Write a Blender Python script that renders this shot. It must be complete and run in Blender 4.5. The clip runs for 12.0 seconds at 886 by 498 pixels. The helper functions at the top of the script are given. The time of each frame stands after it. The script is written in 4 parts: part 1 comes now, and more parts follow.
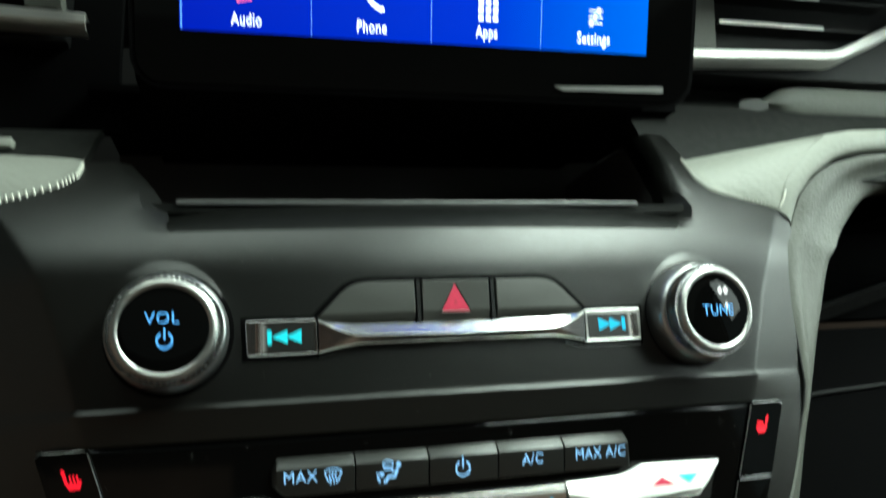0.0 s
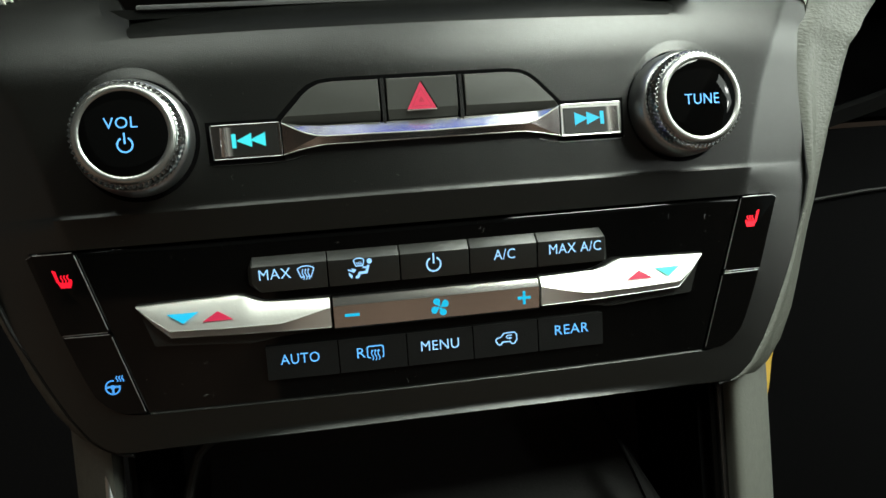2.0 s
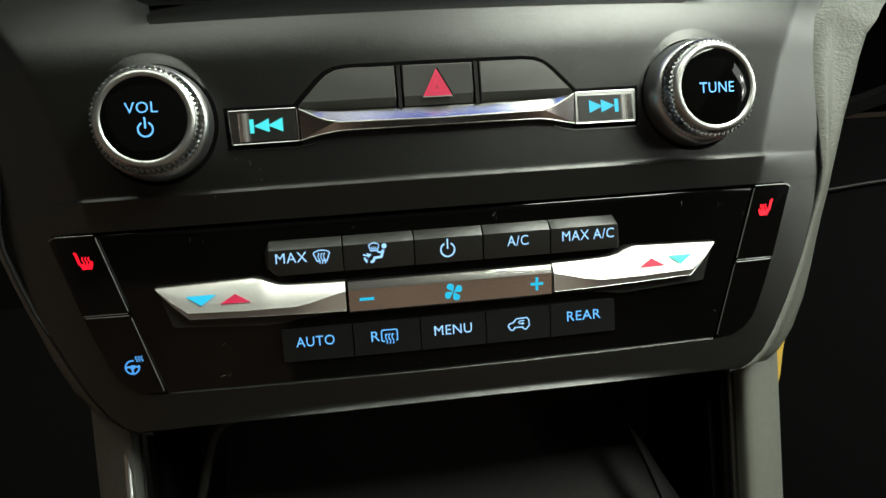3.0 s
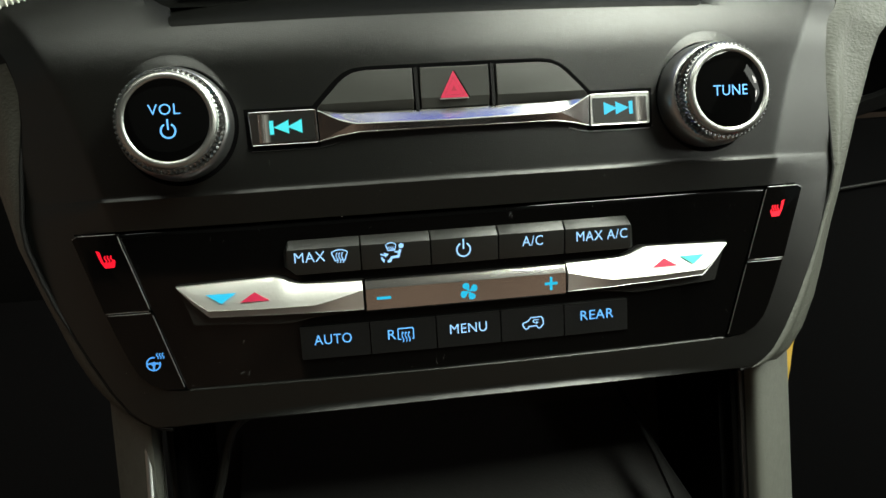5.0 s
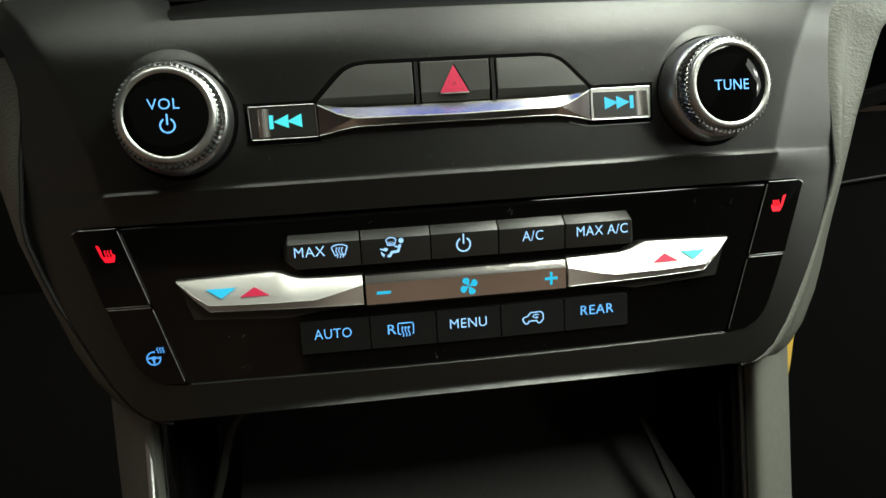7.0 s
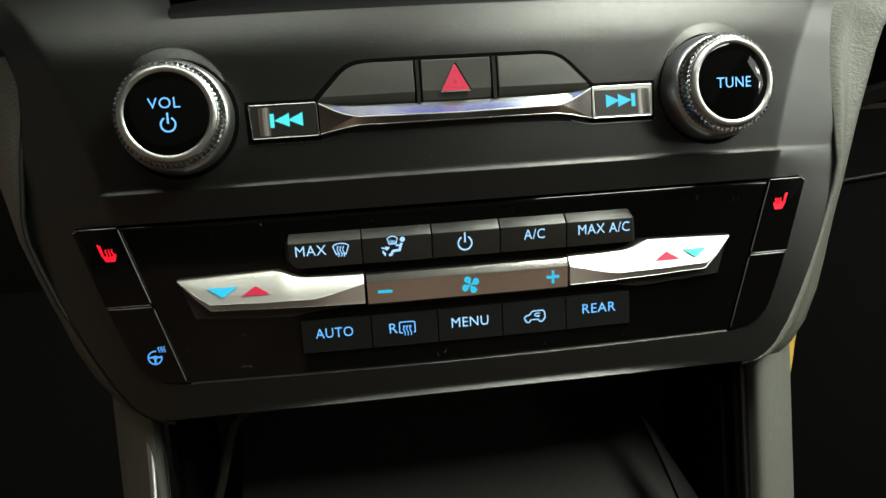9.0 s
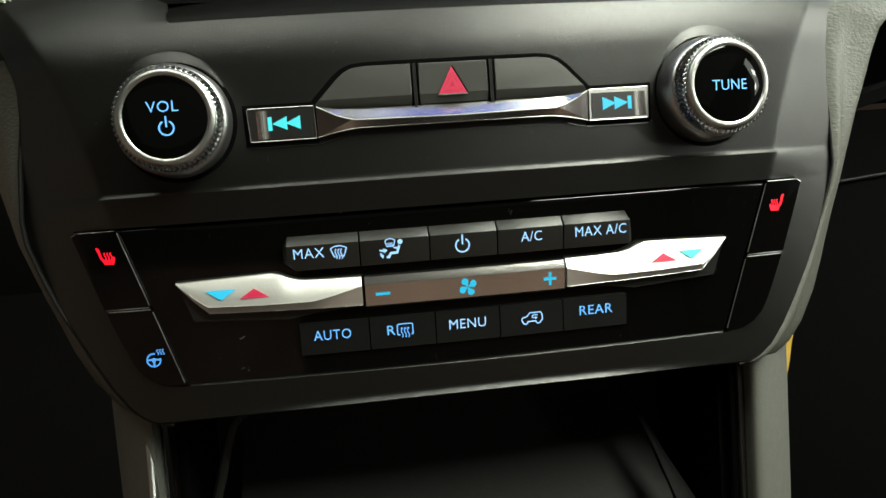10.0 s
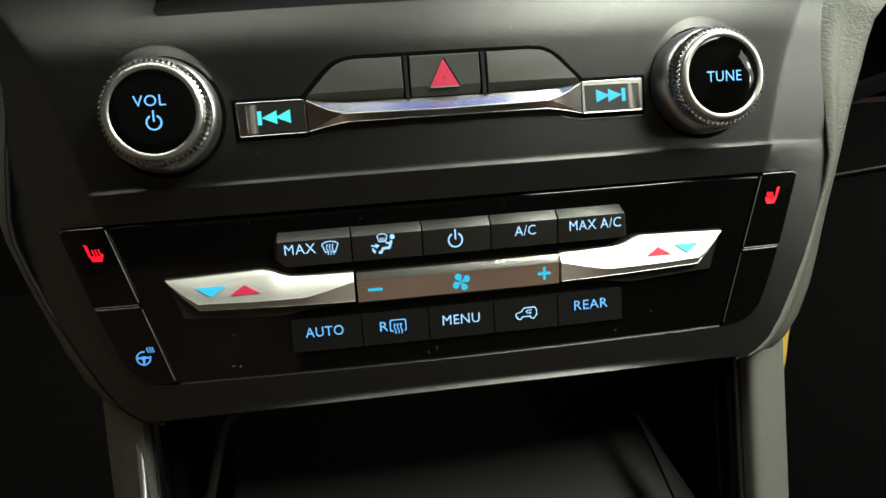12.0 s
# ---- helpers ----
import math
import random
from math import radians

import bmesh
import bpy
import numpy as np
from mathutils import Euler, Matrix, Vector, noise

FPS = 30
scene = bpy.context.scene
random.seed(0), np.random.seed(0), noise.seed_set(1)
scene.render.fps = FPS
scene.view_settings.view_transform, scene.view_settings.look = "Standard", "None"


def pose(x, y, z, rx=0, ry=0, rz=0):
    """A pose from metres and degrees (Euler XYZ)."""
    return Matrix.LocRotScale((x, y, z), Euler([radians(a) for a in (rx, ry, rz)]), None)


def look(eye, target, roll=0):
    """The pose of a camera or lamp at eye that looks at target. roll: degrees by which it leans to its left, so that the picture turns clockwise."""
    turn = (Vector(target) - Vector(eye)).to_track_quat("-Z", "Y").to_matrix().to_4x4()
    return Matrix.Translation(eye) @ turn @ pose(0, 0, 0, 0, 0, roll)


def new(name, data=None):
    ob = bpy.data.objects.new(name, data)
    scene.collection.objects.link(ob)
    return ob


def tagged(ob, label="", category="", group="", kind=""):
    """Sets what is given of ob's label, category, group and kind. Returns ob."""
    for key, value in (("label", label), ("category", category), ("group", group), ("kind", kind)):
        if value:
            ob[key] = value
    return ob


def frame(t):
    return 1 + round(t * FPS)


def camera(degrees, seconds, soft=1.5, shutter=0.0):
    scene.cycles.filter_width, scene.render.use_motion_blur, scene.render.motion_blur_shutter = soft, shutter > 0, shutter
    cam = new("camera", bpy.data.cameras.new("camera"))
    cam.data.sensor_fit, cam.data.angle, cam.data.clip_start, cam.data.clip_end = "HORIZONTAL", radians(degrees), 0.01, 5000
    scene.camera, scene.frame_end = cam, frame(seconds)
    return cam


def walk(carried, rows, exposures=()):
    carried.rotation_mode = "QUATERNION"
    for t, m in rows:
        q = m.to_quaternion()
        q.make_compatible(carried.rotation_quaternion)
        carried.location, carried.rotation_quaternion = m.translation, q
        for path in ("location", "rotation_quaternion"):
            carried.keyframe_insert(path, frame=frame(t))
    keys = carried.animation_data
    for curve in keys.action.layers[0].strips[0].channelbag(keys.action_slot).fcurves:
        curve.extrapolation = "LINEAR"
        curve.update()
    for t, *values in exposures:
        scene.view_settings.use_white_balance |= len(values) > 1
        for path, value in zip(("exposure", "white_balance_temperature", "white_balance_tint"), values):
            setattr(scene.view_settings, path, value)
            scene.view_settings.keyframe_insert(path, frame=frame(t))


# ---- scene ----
cam = camera(59.42, 12.0, soft=1.5, shutter=0.6)
PATH = [
    (0.0, -0.0710, -0.2072, 0.7862, 70.81, -4.26, -14.17),
    (0.2, -0.0696, -0.2102, 0.7755, 69.78, -3.92, -14.32),
    (0.5, -0.0666, -0.2141, 0.7633, 68.48, -1.87, -13.30),
    (0.6, -0.0647, -0.2145, 0.7638, 67.26, -1.26, -12.52),
    (0.8, -0.0609, -0.2154, 0.7651, 65.03, -0.67, -11.80),
    (1.0, -0.0569, -0.2161, 0.7665, 62.71, 0.11, -11.43),
    (1.2, -0.0525, -0.2167, 0.7688, 61.35, 0.35, -10.80),
    (1.5, -0.0461, -0.2173, 0.7721, 59.42, -0.00, -10.34),
    (2.0, -0.0365, -0.2169, 0.7773, 58.14, -0.30, -10.07),
    (2.5, -0.0370, -0.2187, 0.7783, 57.60, -0.27, -9.45),
    (4.5, -0.0392, -0.2206, 0.7805, 56.81, -0.26, -8.62),
    (5.0, -0.0417, -0.2211, 0.7822, 56.75, -0.26, -8.60),
    (5.5, -0.0412, -0.2209, 0.7817, 56.65, -0.19, -8.42),
    (6.0, -0.0410, -0.2206, 0.7807, 56.57, -0.18, -8.44),
    (6.5, -0.0412, -0.2204, 0.7824, 56.36, -0.21, -8.46),
    (7.0, -0.0410, -0.2204, 0.7829, 56.15, -0.24, -8.46),
    (9.0, -0.0412, -0.2198, 0.7828, 56.00, -0.13, -8.48),
    (9.5, -0.0412, -0.2200, 0.7834, 55.97, -0.09, -8.53),
    (10.0, -0.0406, -0.2204, 0.7840, 56.01, -0.05, -8.58),
    (10.5, -0.0412, -0.2199, 0.7831, 56.04, -0.01, -8.65),
    (11.0, -0.0411, -0.2194, 0.7822, 56.00, 0.06, -8.67),
    (11.5, -0.0406, -0.2188, 0.7815, 55.92, 0.07, -8.76),
    (12.0, -0.0390, -0.2190, 0.7811, 55.96, 0.11, -8.97),
]
walk(cam, [(t, pose(x, y, z, rx, ry, rz)) for t, x, y, z, rx, ry, rz in PATH], exposures=[(0.0, 0.0, 5850, -2), (0.6, 0.0, 5800, 2), (1.6, 0.0, 6050, 6), (2.5, 0.0, 6350, 9), (4.5, 0.0, 6450, 9), (9.0, 0.02, 6520, 10), (12.0, 0.07, 6600, 10)])

# ---- light ----
world = bpy.data.worlds.new("world")
scene.world = world
world.use_nodes = True
world.node_tree.nodes["Background"].inputs[0].default_value = (0.75, 0.85, 0.8, 1)
world.node_tree.nodes["Background"].inputs[1].default_value = 0.14


def area_lamp(name, eye, target, sx, sy, watts, colour):
    lamp = bpy.data.lights.new(name, "AREA")
    lamp.shape, lamp.size, lamp.size_y, lamp.energy, lamp.color = "RECTANGLE", sx, sy, watts, colour
    ob = new(name, lamp)
    ob.matrix_world = look(eye, target)
    return ob


# assumed overhead hall light, stronger over the passenger side; no roof glass is built
area_lamp("overhead_light", (0.36, 0.03, 1.235), (0.34, 0.0301, 0.6), 0.74, 0.26, 19.0, (0.945, 1.0, 0.85))
area_lamp("overhead_light_driver", (-0.19, 0.0, 1.235), (-0.19, 0.0001, 0.6), 0.40, 0.20, 1.8, (0.945, 1.0, 0.85))
area_lamp("passenger_window_light", (0.785, 0.02, 0.90), (0.1, 0.04, 0.72), 0.36, 0.46, 4.5, (0.945, 1.0, 0.87))
area_lamp("rear_side_window_light", (0.785, -0.52, 1.14), (0.1, -0.50, 1.0), 0.10, 0.20, 0.3, (0.945, 1.0, 0.89))

area_lamp("overhead_fill_rear", (0.1, -0.76, 1.235), (0.1, -0.7599, 0.6), 1.2, 0.60, 0.12, (0.945, 1.0, 0.87))

# ---- console frame: u across, v up the tilted face, w out of it; one unit is 0.84 mm ----
UNIT = 0.00084
SLOPE = radians(30)
PANEL = Matrix(((1, 0, 0, 0), (0, math.sin(SLOPE), -math.cos(SLOPE), 0), (0, math.cos(SLOPE), math.sin(SLOPE), 0.62), (0, 0, 0, 1)))


def lerp_table(table, x):
    """Piecewise straight curve through a few (x, y) pairs."""
    if x <= table[0][0]:
        return table[0][1]
    for (x0, y0), (x1, y1) in zip(table, table[1:]):
        if x <= x1:
            return y0 + (y1 - y0) * (x - x0) / (x1 - x0)
    return table[-1][1]


def gloss_w(u, v):
    """Depth of the bowed piano-black climate panel."""
    return 8 - 8 * (u / 140) ** 2 + 0.07 * (v - 30)


EDGE = [(-50.5, 124), (-50, 128), (-49, 132), (-47, 136), (-43, 141), (-34, 147.8), (-21.5, 155), (-8, 162), (2, 166.3), (14, 170), (28, 174.5), (38, 176.5), (61, 175.5), (79, 173), (91, 173), (97, 174.3), (104, 177), (108.7, 181), (113, 187), (119, 189)]
OPENING = [(-34.5, 118), (-33.5, 126), (-31, 132), (-27, 136), (-22, 138.8), (-10, 143), (32.5, 157)]
FACET = [(-50, 118), (32.5, 139), (46, 142.5), (65, 147.5), (84, 153), (100, 160), (114, 168.5), (126, 179)]


def edge_u(s, v):
    """Outer edge of the fascia; the passenger side is a little wider."""
    more = [(-50, 0), (-44, 1), (-35, 1.6), (-4, 3.3), (16, 5.4), (36, 6), (52, 6), (84, 5.2), (97, 3), (108, 0)] if s > 0 else [(-50, 0), (-10, 0.8), (14, 2.6), (26, 3), (38, 1.8), (54, 1), (97, 0.6), (106, 0)]
    return lerp_table(EDGE, v) + lerp_table(more, v)


def fold(x, soft=0.9):
    """A rounded bend: nothing below 0, a straight rise above it."""
    return 0.5 * (x + math.sqrt(x * x + soft * soft))


def fascia_w(u, v):
    """Depth of the satin fascia: a bow with folded-back sides and a rolled upper edge."""
    a = abs(u)
    w = 11 - 9 * (a / 140) ** 2
    w -= lerp_table([(-45, 0.14), (46, 0.36)], v) * fold(a - lerp_table(FACET, v))
    if v < 45.5:
        side = min(1.0, max(0.0, (a - lerp_table(FACET, v)) / 8))
        w += lerp_table([(-60, -1.0), (34, -1.0), (44.3, 0.9), (45.5, 0.0)], v) * (1 - 0.9 * side)
    if v < 36:
        w += 0.07 * (v - 36)
    if v > 93:
        d = v - 112
        w -= 4.4 * ((v - 93) / 19) ** 2 if d < 0 else 4.4 + 0.463 * d + 0.0035 * d * d
    if v < -45.5:
        w += 1.5 * min(1.0, max(0.0, (112 - a) / 60)) * ((-45.5 - max(v, -49.2)) / 3.7) ** 2
    if v < -49.2:
        w -= 3 * (-49.2 - v) ** 2
    return w


# ---- materials ----
def material(name, colour, rough=0.5, metal=0.0, grain=0.0, grain_size=1500.0, mottle=0.12, coat=0.0, bump_kind="NOISE", emit=0.0, spec=0.5, streak=1.0, uneven=0.22, tint=1.0, patch=28.0):
    m = bpy.data.materials.new(name)
    m.use_nodes = True
    nt = m.node_tree
    b = nt.nodes["Principled BSDF"]
    b.inputs["Roughness"].default_value = rough
    b.inputs["Metallic"].default_value = metal
    b.inputs["Coat Weight"].default_value = coat
    b.inputs["Coat Roughness"].default_value = 0.04
    b.inputs["Specular IOR Level"].default_value = spec
    co = nt.nodes.new("ShaderNodeTexCoord")
    big = nt.nodes.new("ShaderNodeTexNoise")
    big.inputs["Scale"].default_value, big.inputs["Detail"].default_value = patch, 6.0
    nt.links.new(co.outputs["Object"], big.inputs["Vector"])
    ramp = nt.nodes.new("ShaderNodeMixRGB")
    ramp.inputs[1].default_value = (*[c * tint * (1 - mottle) for c in colour], 1)
    ramp.inputs[2].default_value = (*[min(1, c * tint * (1 + mottle)) for c in colour], 1)
    nt.links.new(big.outputs["Fac"], ramp.inputs[0])
    nt.links.new(ramp.outputs[0], b.inputs["Base Color"])
    fine = nt.nodes.new("ShaderNodeTexNoise")
    fine.inputs["Scale"].default_value, fine.inputs["Detail"].default_value = 260.0, 5.0
    nt.links.new(co.outputs["Object"], fine.inputs["Vector"])
    rr = nt.nodes.new("ShaderNodeMapRange")
    rr.inputs["To Min"].default_value, rr.inputs["To Max"].default_value = max(0.0, rough * (0.94 if metal else 1 - uneven)), min(1.0, rough * (1.06 if metal else 1 + uneven))
    nt.links.new(fine.outputs["Fac"], rr.inputs["Value"])
    nt.links.new(rr.outputs[0], b.inputs["Roughness"])
    if grain:
        mp = nt.nodes.new("ShaderNodeMapping")
        mp.inputs["Scale"].default_value = (1, 1, streak)
        nt.links.new(co.outputs["Object"], mp.inputs["Vector"])
        if bump_kind == "LEATHER":
            # pebbled hide: creases between cells that a finer noise bends
            bend = nt.nodes.new("ShaderNodeTexNoise")
            bend.inputs["Scale"].default_value, bend.inputs["Detail"].default_value = grain_size * 0.8, 2.0
            nt.links.new(mp.outputs[0], bend.inputs["Vector"])
            shift = nt.nodes.new("ShaderNodeMixRGB")
            shift.blend_type = "ADD"
            shift.inputs[0].default_value = 1.1 / grain_size
            nt.links.new(mp.outputs[0], shift.inputs[1])
            nt.links.new(bend.outputs["Color"], shift.inputs[2])
            tex = nt.nodes.new("ShaderNodeTexVoronoi")
            tex.feature = "SMOOTH_F1"
            tex.inputs["Scale"].default_value = grain_size
            tex.inputs["Smoothness"].default_value = 0.35
            mp.inputs["Scale"].default_value = (0.6, 1.4, 1.0)
            nt.links.new(shift.outputs[0], tex.inputs["Vector"])
            flip = nt.nodes.new("ShaderNodeMath")
            flip.operation = "SUBTRACT"
            flip.inputs[0].default_value = 1.0
            nt.links.new(tex.outputs["Distance"], flip.inputs[1])
            out = flip.outputs[0]
        else:
            tex = nt.nodes.new("ShaderNodeTexNoise")
            tex.inputs["Scale"].default_value, tex.inputs["Detail"].default_value = grain_size, 2.0
            out = tex.outputs["Fac"]
        if bump_kind != "LEATHER":
            nt.links.new(mp.outputs[0], tex.inputs["Vector"])
        bump = nt.nodes.new("ShaderNodeBump")
        bump.inputs["Strength"].default_value, bump.inputs["Distance"].default_value = grain, 0.0004
        nt.links.new(out, bump.inputs["Height"])
        nt.links.new(bump.outputs[0], b.inputs["Normal"])
    if emit:
        b.inputs["Emission Color"].default_value = (*colour, 1)
        b.inputs["Emission Strength"].default_value = emit
    return m


SATIN = material("satin_charcoal_plastic", (0.0027, 0.0028, 0.0024), rough=0.31, grain=0.26, grain_size=3200, uneven=0.05)
SATIN_CAP = material("matt_button_plastic", (0.03, 0.0305, 0.0275), rough=0.5, grain=0.14, grain_size=4500, spec=0.35)
DULL = material("dull_black_plastic", (0.0022, 0.0023, 0.002), rough=0.5, grain=0.15, grain_size=2600, spec=0.08)
CLIMATE_CAP = material("black_button_plastic", (0.0085, 0.0086, 0.008), rough=0.33, grain=0.16, grain_size=4500, uneven=0.08)
GLOSS = material("piano_black", (0.0012, 0.0012, 0.0012), rough=0.06, mottle=0.2, spec=0.37)
KNOB_GLOSS = material("polished_black_glass", (0.0012, 0.0012, 0.0012), rough=0.015, mottle=0.2, spec=0.3)
EDGE_GLOSS = material("polished_black_edge", (0.02, 0.02, 0.02), rough=0.18, spec=0.8)
BLACK = material("black_rubbery_plastic", (0.004, 0.004, 0.0041), rough=0.5, grain=0.2, grain_size=1500, spec=0.2)
DEEP = material("black_parts_and_shade", (0.002, 0.0019, 0.0021), rough=0.9, grain=0.2, spec=0.02)
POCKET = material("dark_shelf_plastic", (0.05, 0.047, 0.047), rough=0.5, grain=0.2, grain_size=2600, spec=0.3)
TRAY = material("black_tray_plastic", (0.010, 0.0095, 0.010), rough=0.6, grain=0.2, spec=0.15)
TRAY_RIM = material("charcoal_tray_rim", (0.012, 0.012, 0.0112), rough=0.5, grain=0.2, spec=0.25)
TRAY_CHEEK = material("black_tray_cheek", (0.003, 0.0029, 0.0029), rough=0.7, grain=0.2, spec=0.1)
SILVER = material("satin_silver", (0.86, 0.85, 0.82), rough=0.46, metal=1.0, grain=0.08, grain_size=900, mottle=0.05)
BAR = material("polished_satin_chrome", (0.72, 0.72, 0.71), rough=0.23, metal=1.0, mottle=0.03)
FACE_CHROME = material("mirror_chrome_face", (0.76, 0.71, 0.69), rough=0.2, metal=1.0, mottle=0.04)
FAN_SILVER = material("brushed_silver", (0.64, 0.62, 0.60), rough=0.22, metal=1.0, grain=0.05, grain_size=900, mottle=0.05)
HALL_LIT = material("hall_lamp_white", (1.0, 0.98, 0.9), rough=0.5, emit=45.0, mottle=0.0)
KNURL = material("knurled_steel", (0.32, 0.32, 0.32), rough=0.26, metal=1.0, mottle=0.05)
RIM = material("satin_rim_metal", (0.47, 0.47, 0.455), rough=0.34, metal=1.0, mottle=0.05)
SKIRT = material("grey_polished_metal", (0.46, 0.46, 0.46), rough=0.33, metal=1.0, mottle=0.05)
LEATHER = material("grained_grey_leatherette", (0.062, 0.064, 0.054), rough=0.5, grain=0.48, grain_size=760, bump_kind="LEATHER")
VINYL = material("pale_stone_vinyl", (0.20, 0.206, 0.182), rough=0.6, grain=0.5, grain_size=520, bump_kind="LEATHER")
PAD = material("grey_vinyl_pad", (0.075, 0.077, 0.067), rough=0.6, grain=0.3, grain_size=800)
SHADED_VINYL = material("shaded_dash_vinyl", (0.0055, 0.0058, 0.005), rough=0.6, grain=0.3, grain_size=800, spec=0.25)
LEDGE = material("shaded_stone_vinyl", (0.085, 0.088, 0.077), rough=0.6, grain=0.4, grain_size=520, bump_kind="LEATHER")
PALE_THREAD = material("stone_thread", (0.34, 0.345, 0.31), rough=0.8)
DASH_CAP = material("grey_highlight_bump", (0.011, 0.0115, 0.01), rough=0.6)
THREAD = material("pale_thread", (0.6, 0.6, 0.54), rough=0.8)
YELLOW = material("yellow_webbing", (0.32, 0.19, 0.012), rough=0.7, grain=0.6, grain_size=700)
CARPET = material("dark_carpet", (0.006, 0.0055, 0.006), rough=0.95, spec=0.05, grain=0.8, grain_size=500)
LINING = material("headliner_cloth", (0.05, 0.035, 0.029), rough=0.9, spec=0.1, grain=0.5, grain_size=500)
DOOR = material("brown_door_cloth", (0.30, 0.20, 0.155), rough=0.8, grain=0.5, grain_size=300)
TAN = material("brown_seat_cloth", (0.33, 0.215, 0.17), rough=0.8, grain=0.5, grain_size=300, mottle=0.95, patch=5.0)
DUST = material("dust", (0.19, 0.19, 0.18), rough=0.9)
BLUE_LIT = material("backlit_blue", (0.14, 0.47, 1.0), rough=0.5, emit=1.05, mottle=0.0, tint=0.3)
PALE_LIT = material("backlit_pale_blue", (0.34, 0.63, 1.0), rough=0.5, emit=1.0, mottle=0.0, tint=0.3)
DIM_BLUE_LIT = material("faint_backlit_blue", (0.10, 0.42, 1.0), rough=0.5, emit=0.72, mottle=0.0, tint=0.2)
PEDESTAL = material("smoked_grey_plinth", (0.012, 0.012, 0.0115), rough=0.25, metal=0.0, mottle=0.1)
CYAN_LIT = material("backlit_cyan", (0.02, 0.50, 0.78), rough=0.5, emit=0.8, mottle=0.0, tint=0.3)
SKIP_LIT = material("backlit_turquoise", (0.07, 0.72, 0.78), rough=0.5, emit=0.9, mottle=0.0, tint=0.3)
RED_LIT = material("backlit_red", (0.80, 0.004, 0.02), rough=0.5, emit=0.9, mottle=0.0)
RED_PAINT = material("red_legend", (0.42, 0.008, 0.048), rough=0.5, emit=0.14, mottle=0.05)
RED_DIM = material("dark_red_legend", (0.26, 0.006, 0.03), rough=0.45, emit=0.14, mottle=0.05)
GREEN_PAINT = material("teal_legend", (0.05, 0.45, 0.42), rough=0.45, emit=0.3, mottle=0.05)
WHITE_LIT = material("screen_white", (0.85, 0.92, 1.0), rough=0.4, emit=0.95, mottle=0.0)
LINE_LIT = material("screen_line", (0.12, 0.3, 0.95), rough=0.4, emit=0.55, mottle=0.0)
ROSE_LIT = material("screen_rose", (0.9, 0.12, 0.25), rough=0.4, emit=0.7, mottle=0.0)


def painted_reflection(name, outer_first):
    """Chrome with dark reflection painted into its inner part, fading near the outer end."""
    m = material(name, (0.76, 0.71, 0.69), rough=0.2, metal=1.0, mottle=0.04)
    nt = m.node_tree
    b = nt.nodes["Principled BSDF"]
    co = nt.nodes.new("ShaderNodeTexCoord")
    sep = nt.nodes.new("ShaderNodeSeparateXYZ")
    nt.links.new(co.outputs["Generated"], sep.inputs[0])
    fade = nt.nodes.new("ShaderNodeMapRange")
    fade.interpolation_type = "SMOOTHSTEP"
    fade.inputs["From Min"].default_value, fade.inputs["From Max"].default_value = (0.12, 0.3) if outer_first else (0.88, 0.76)
    nt.links.new(sep.outputs["X"], fade.inputs["Value"])
    mix = nt.nodes.new("ShaderNodeMixRGB")
    mix.inputs[1].default_value, mix.inputs[2].default_value = (0.74, 0.70, 0.68, 1), (0.014, 0.0138, 0.013, 1)
    nt.links.new(fade.outputs[0], mix.inputs[0])
    nt.links.new(mix.outputs[0], b.inputs["Base Color"])
    metal = nt.nodes.new("ShaderNodeMapRange")
    metal.inputs["To Min"].default_value, metal.inputs["To Max"].default_value = 1.0, 0.0
    nt.links.new(fade.outputs[0], metal.inputs["Value"])
    nt.links.new(metal.outputs[0], b.inputs["Metallic"])
    rough = nt.nodes.new("ShaderNodeMapRange")
    rough.inputs["To Min"].default_value, rough.inputs["To Max"].default_value = 0.2, 0.36
    nt.links.new(fade.outputs[0], rough.inputs["Value"])
    nt.links.new(rough.outputs[0], b.inputs["Roughness"])
    return m


def screen_material():
    m = material("lit_blue_display", (0.002, 0.002, 0.004), rough=0.1, mottle=0.0)
    nt = m.node_tree
    b = nt.nodes["Principled BSDF"]
    co = nt.nodes.new("ShaderNodeTexCoord")
    sep = nt.nodes.new("ShaderNodeSeparateXYZ")
    nt.links.new(co.outputs["Generated"], sep.inputs[0])
    ramp = nt.nodes.new("ShaderNodeValToRGB")
    ramp.color_ramp.elements[0].color = (0.002, 0.014, 0.50, 1)
    ramp.color_ramp.elements[1].color = (0.006, 0.17, 0.92, 1)
    mid = ramp.color_ramp.elements.new(0.6)
    mid.color = (0.003, 0.035, 0.66, 1)
    nt.links.new(sep.outputs["X"], ramp.inputs[0])
    nt.links.new(ramp.outputs[0], b.inputs["Emission Color"])
    b.inputs["Emission Strength"].default_value = 1.0
    return m


SCREEN = screen_material()
REFLECTION_LEFT = painted_reflection("reflection_painted_chrome", True)
REFLECTION_RIGHT = painted_reflection("reflection_painted_chrome_turned", False)


# ---- building helpers ----
def thing(name, at, label, category, group="", kind=""):
    """An Empty at console place at=(u, v, w)."""
    ob = new(name)
    ob.empty_display_size = 0.01
    ob.matrix_world = PANEL @ Matrix.Translation(Vector(at) * UNIT)
    ob["at"] = [float(a) for a in at]
    return tagged(ob, label, category, group, kind)


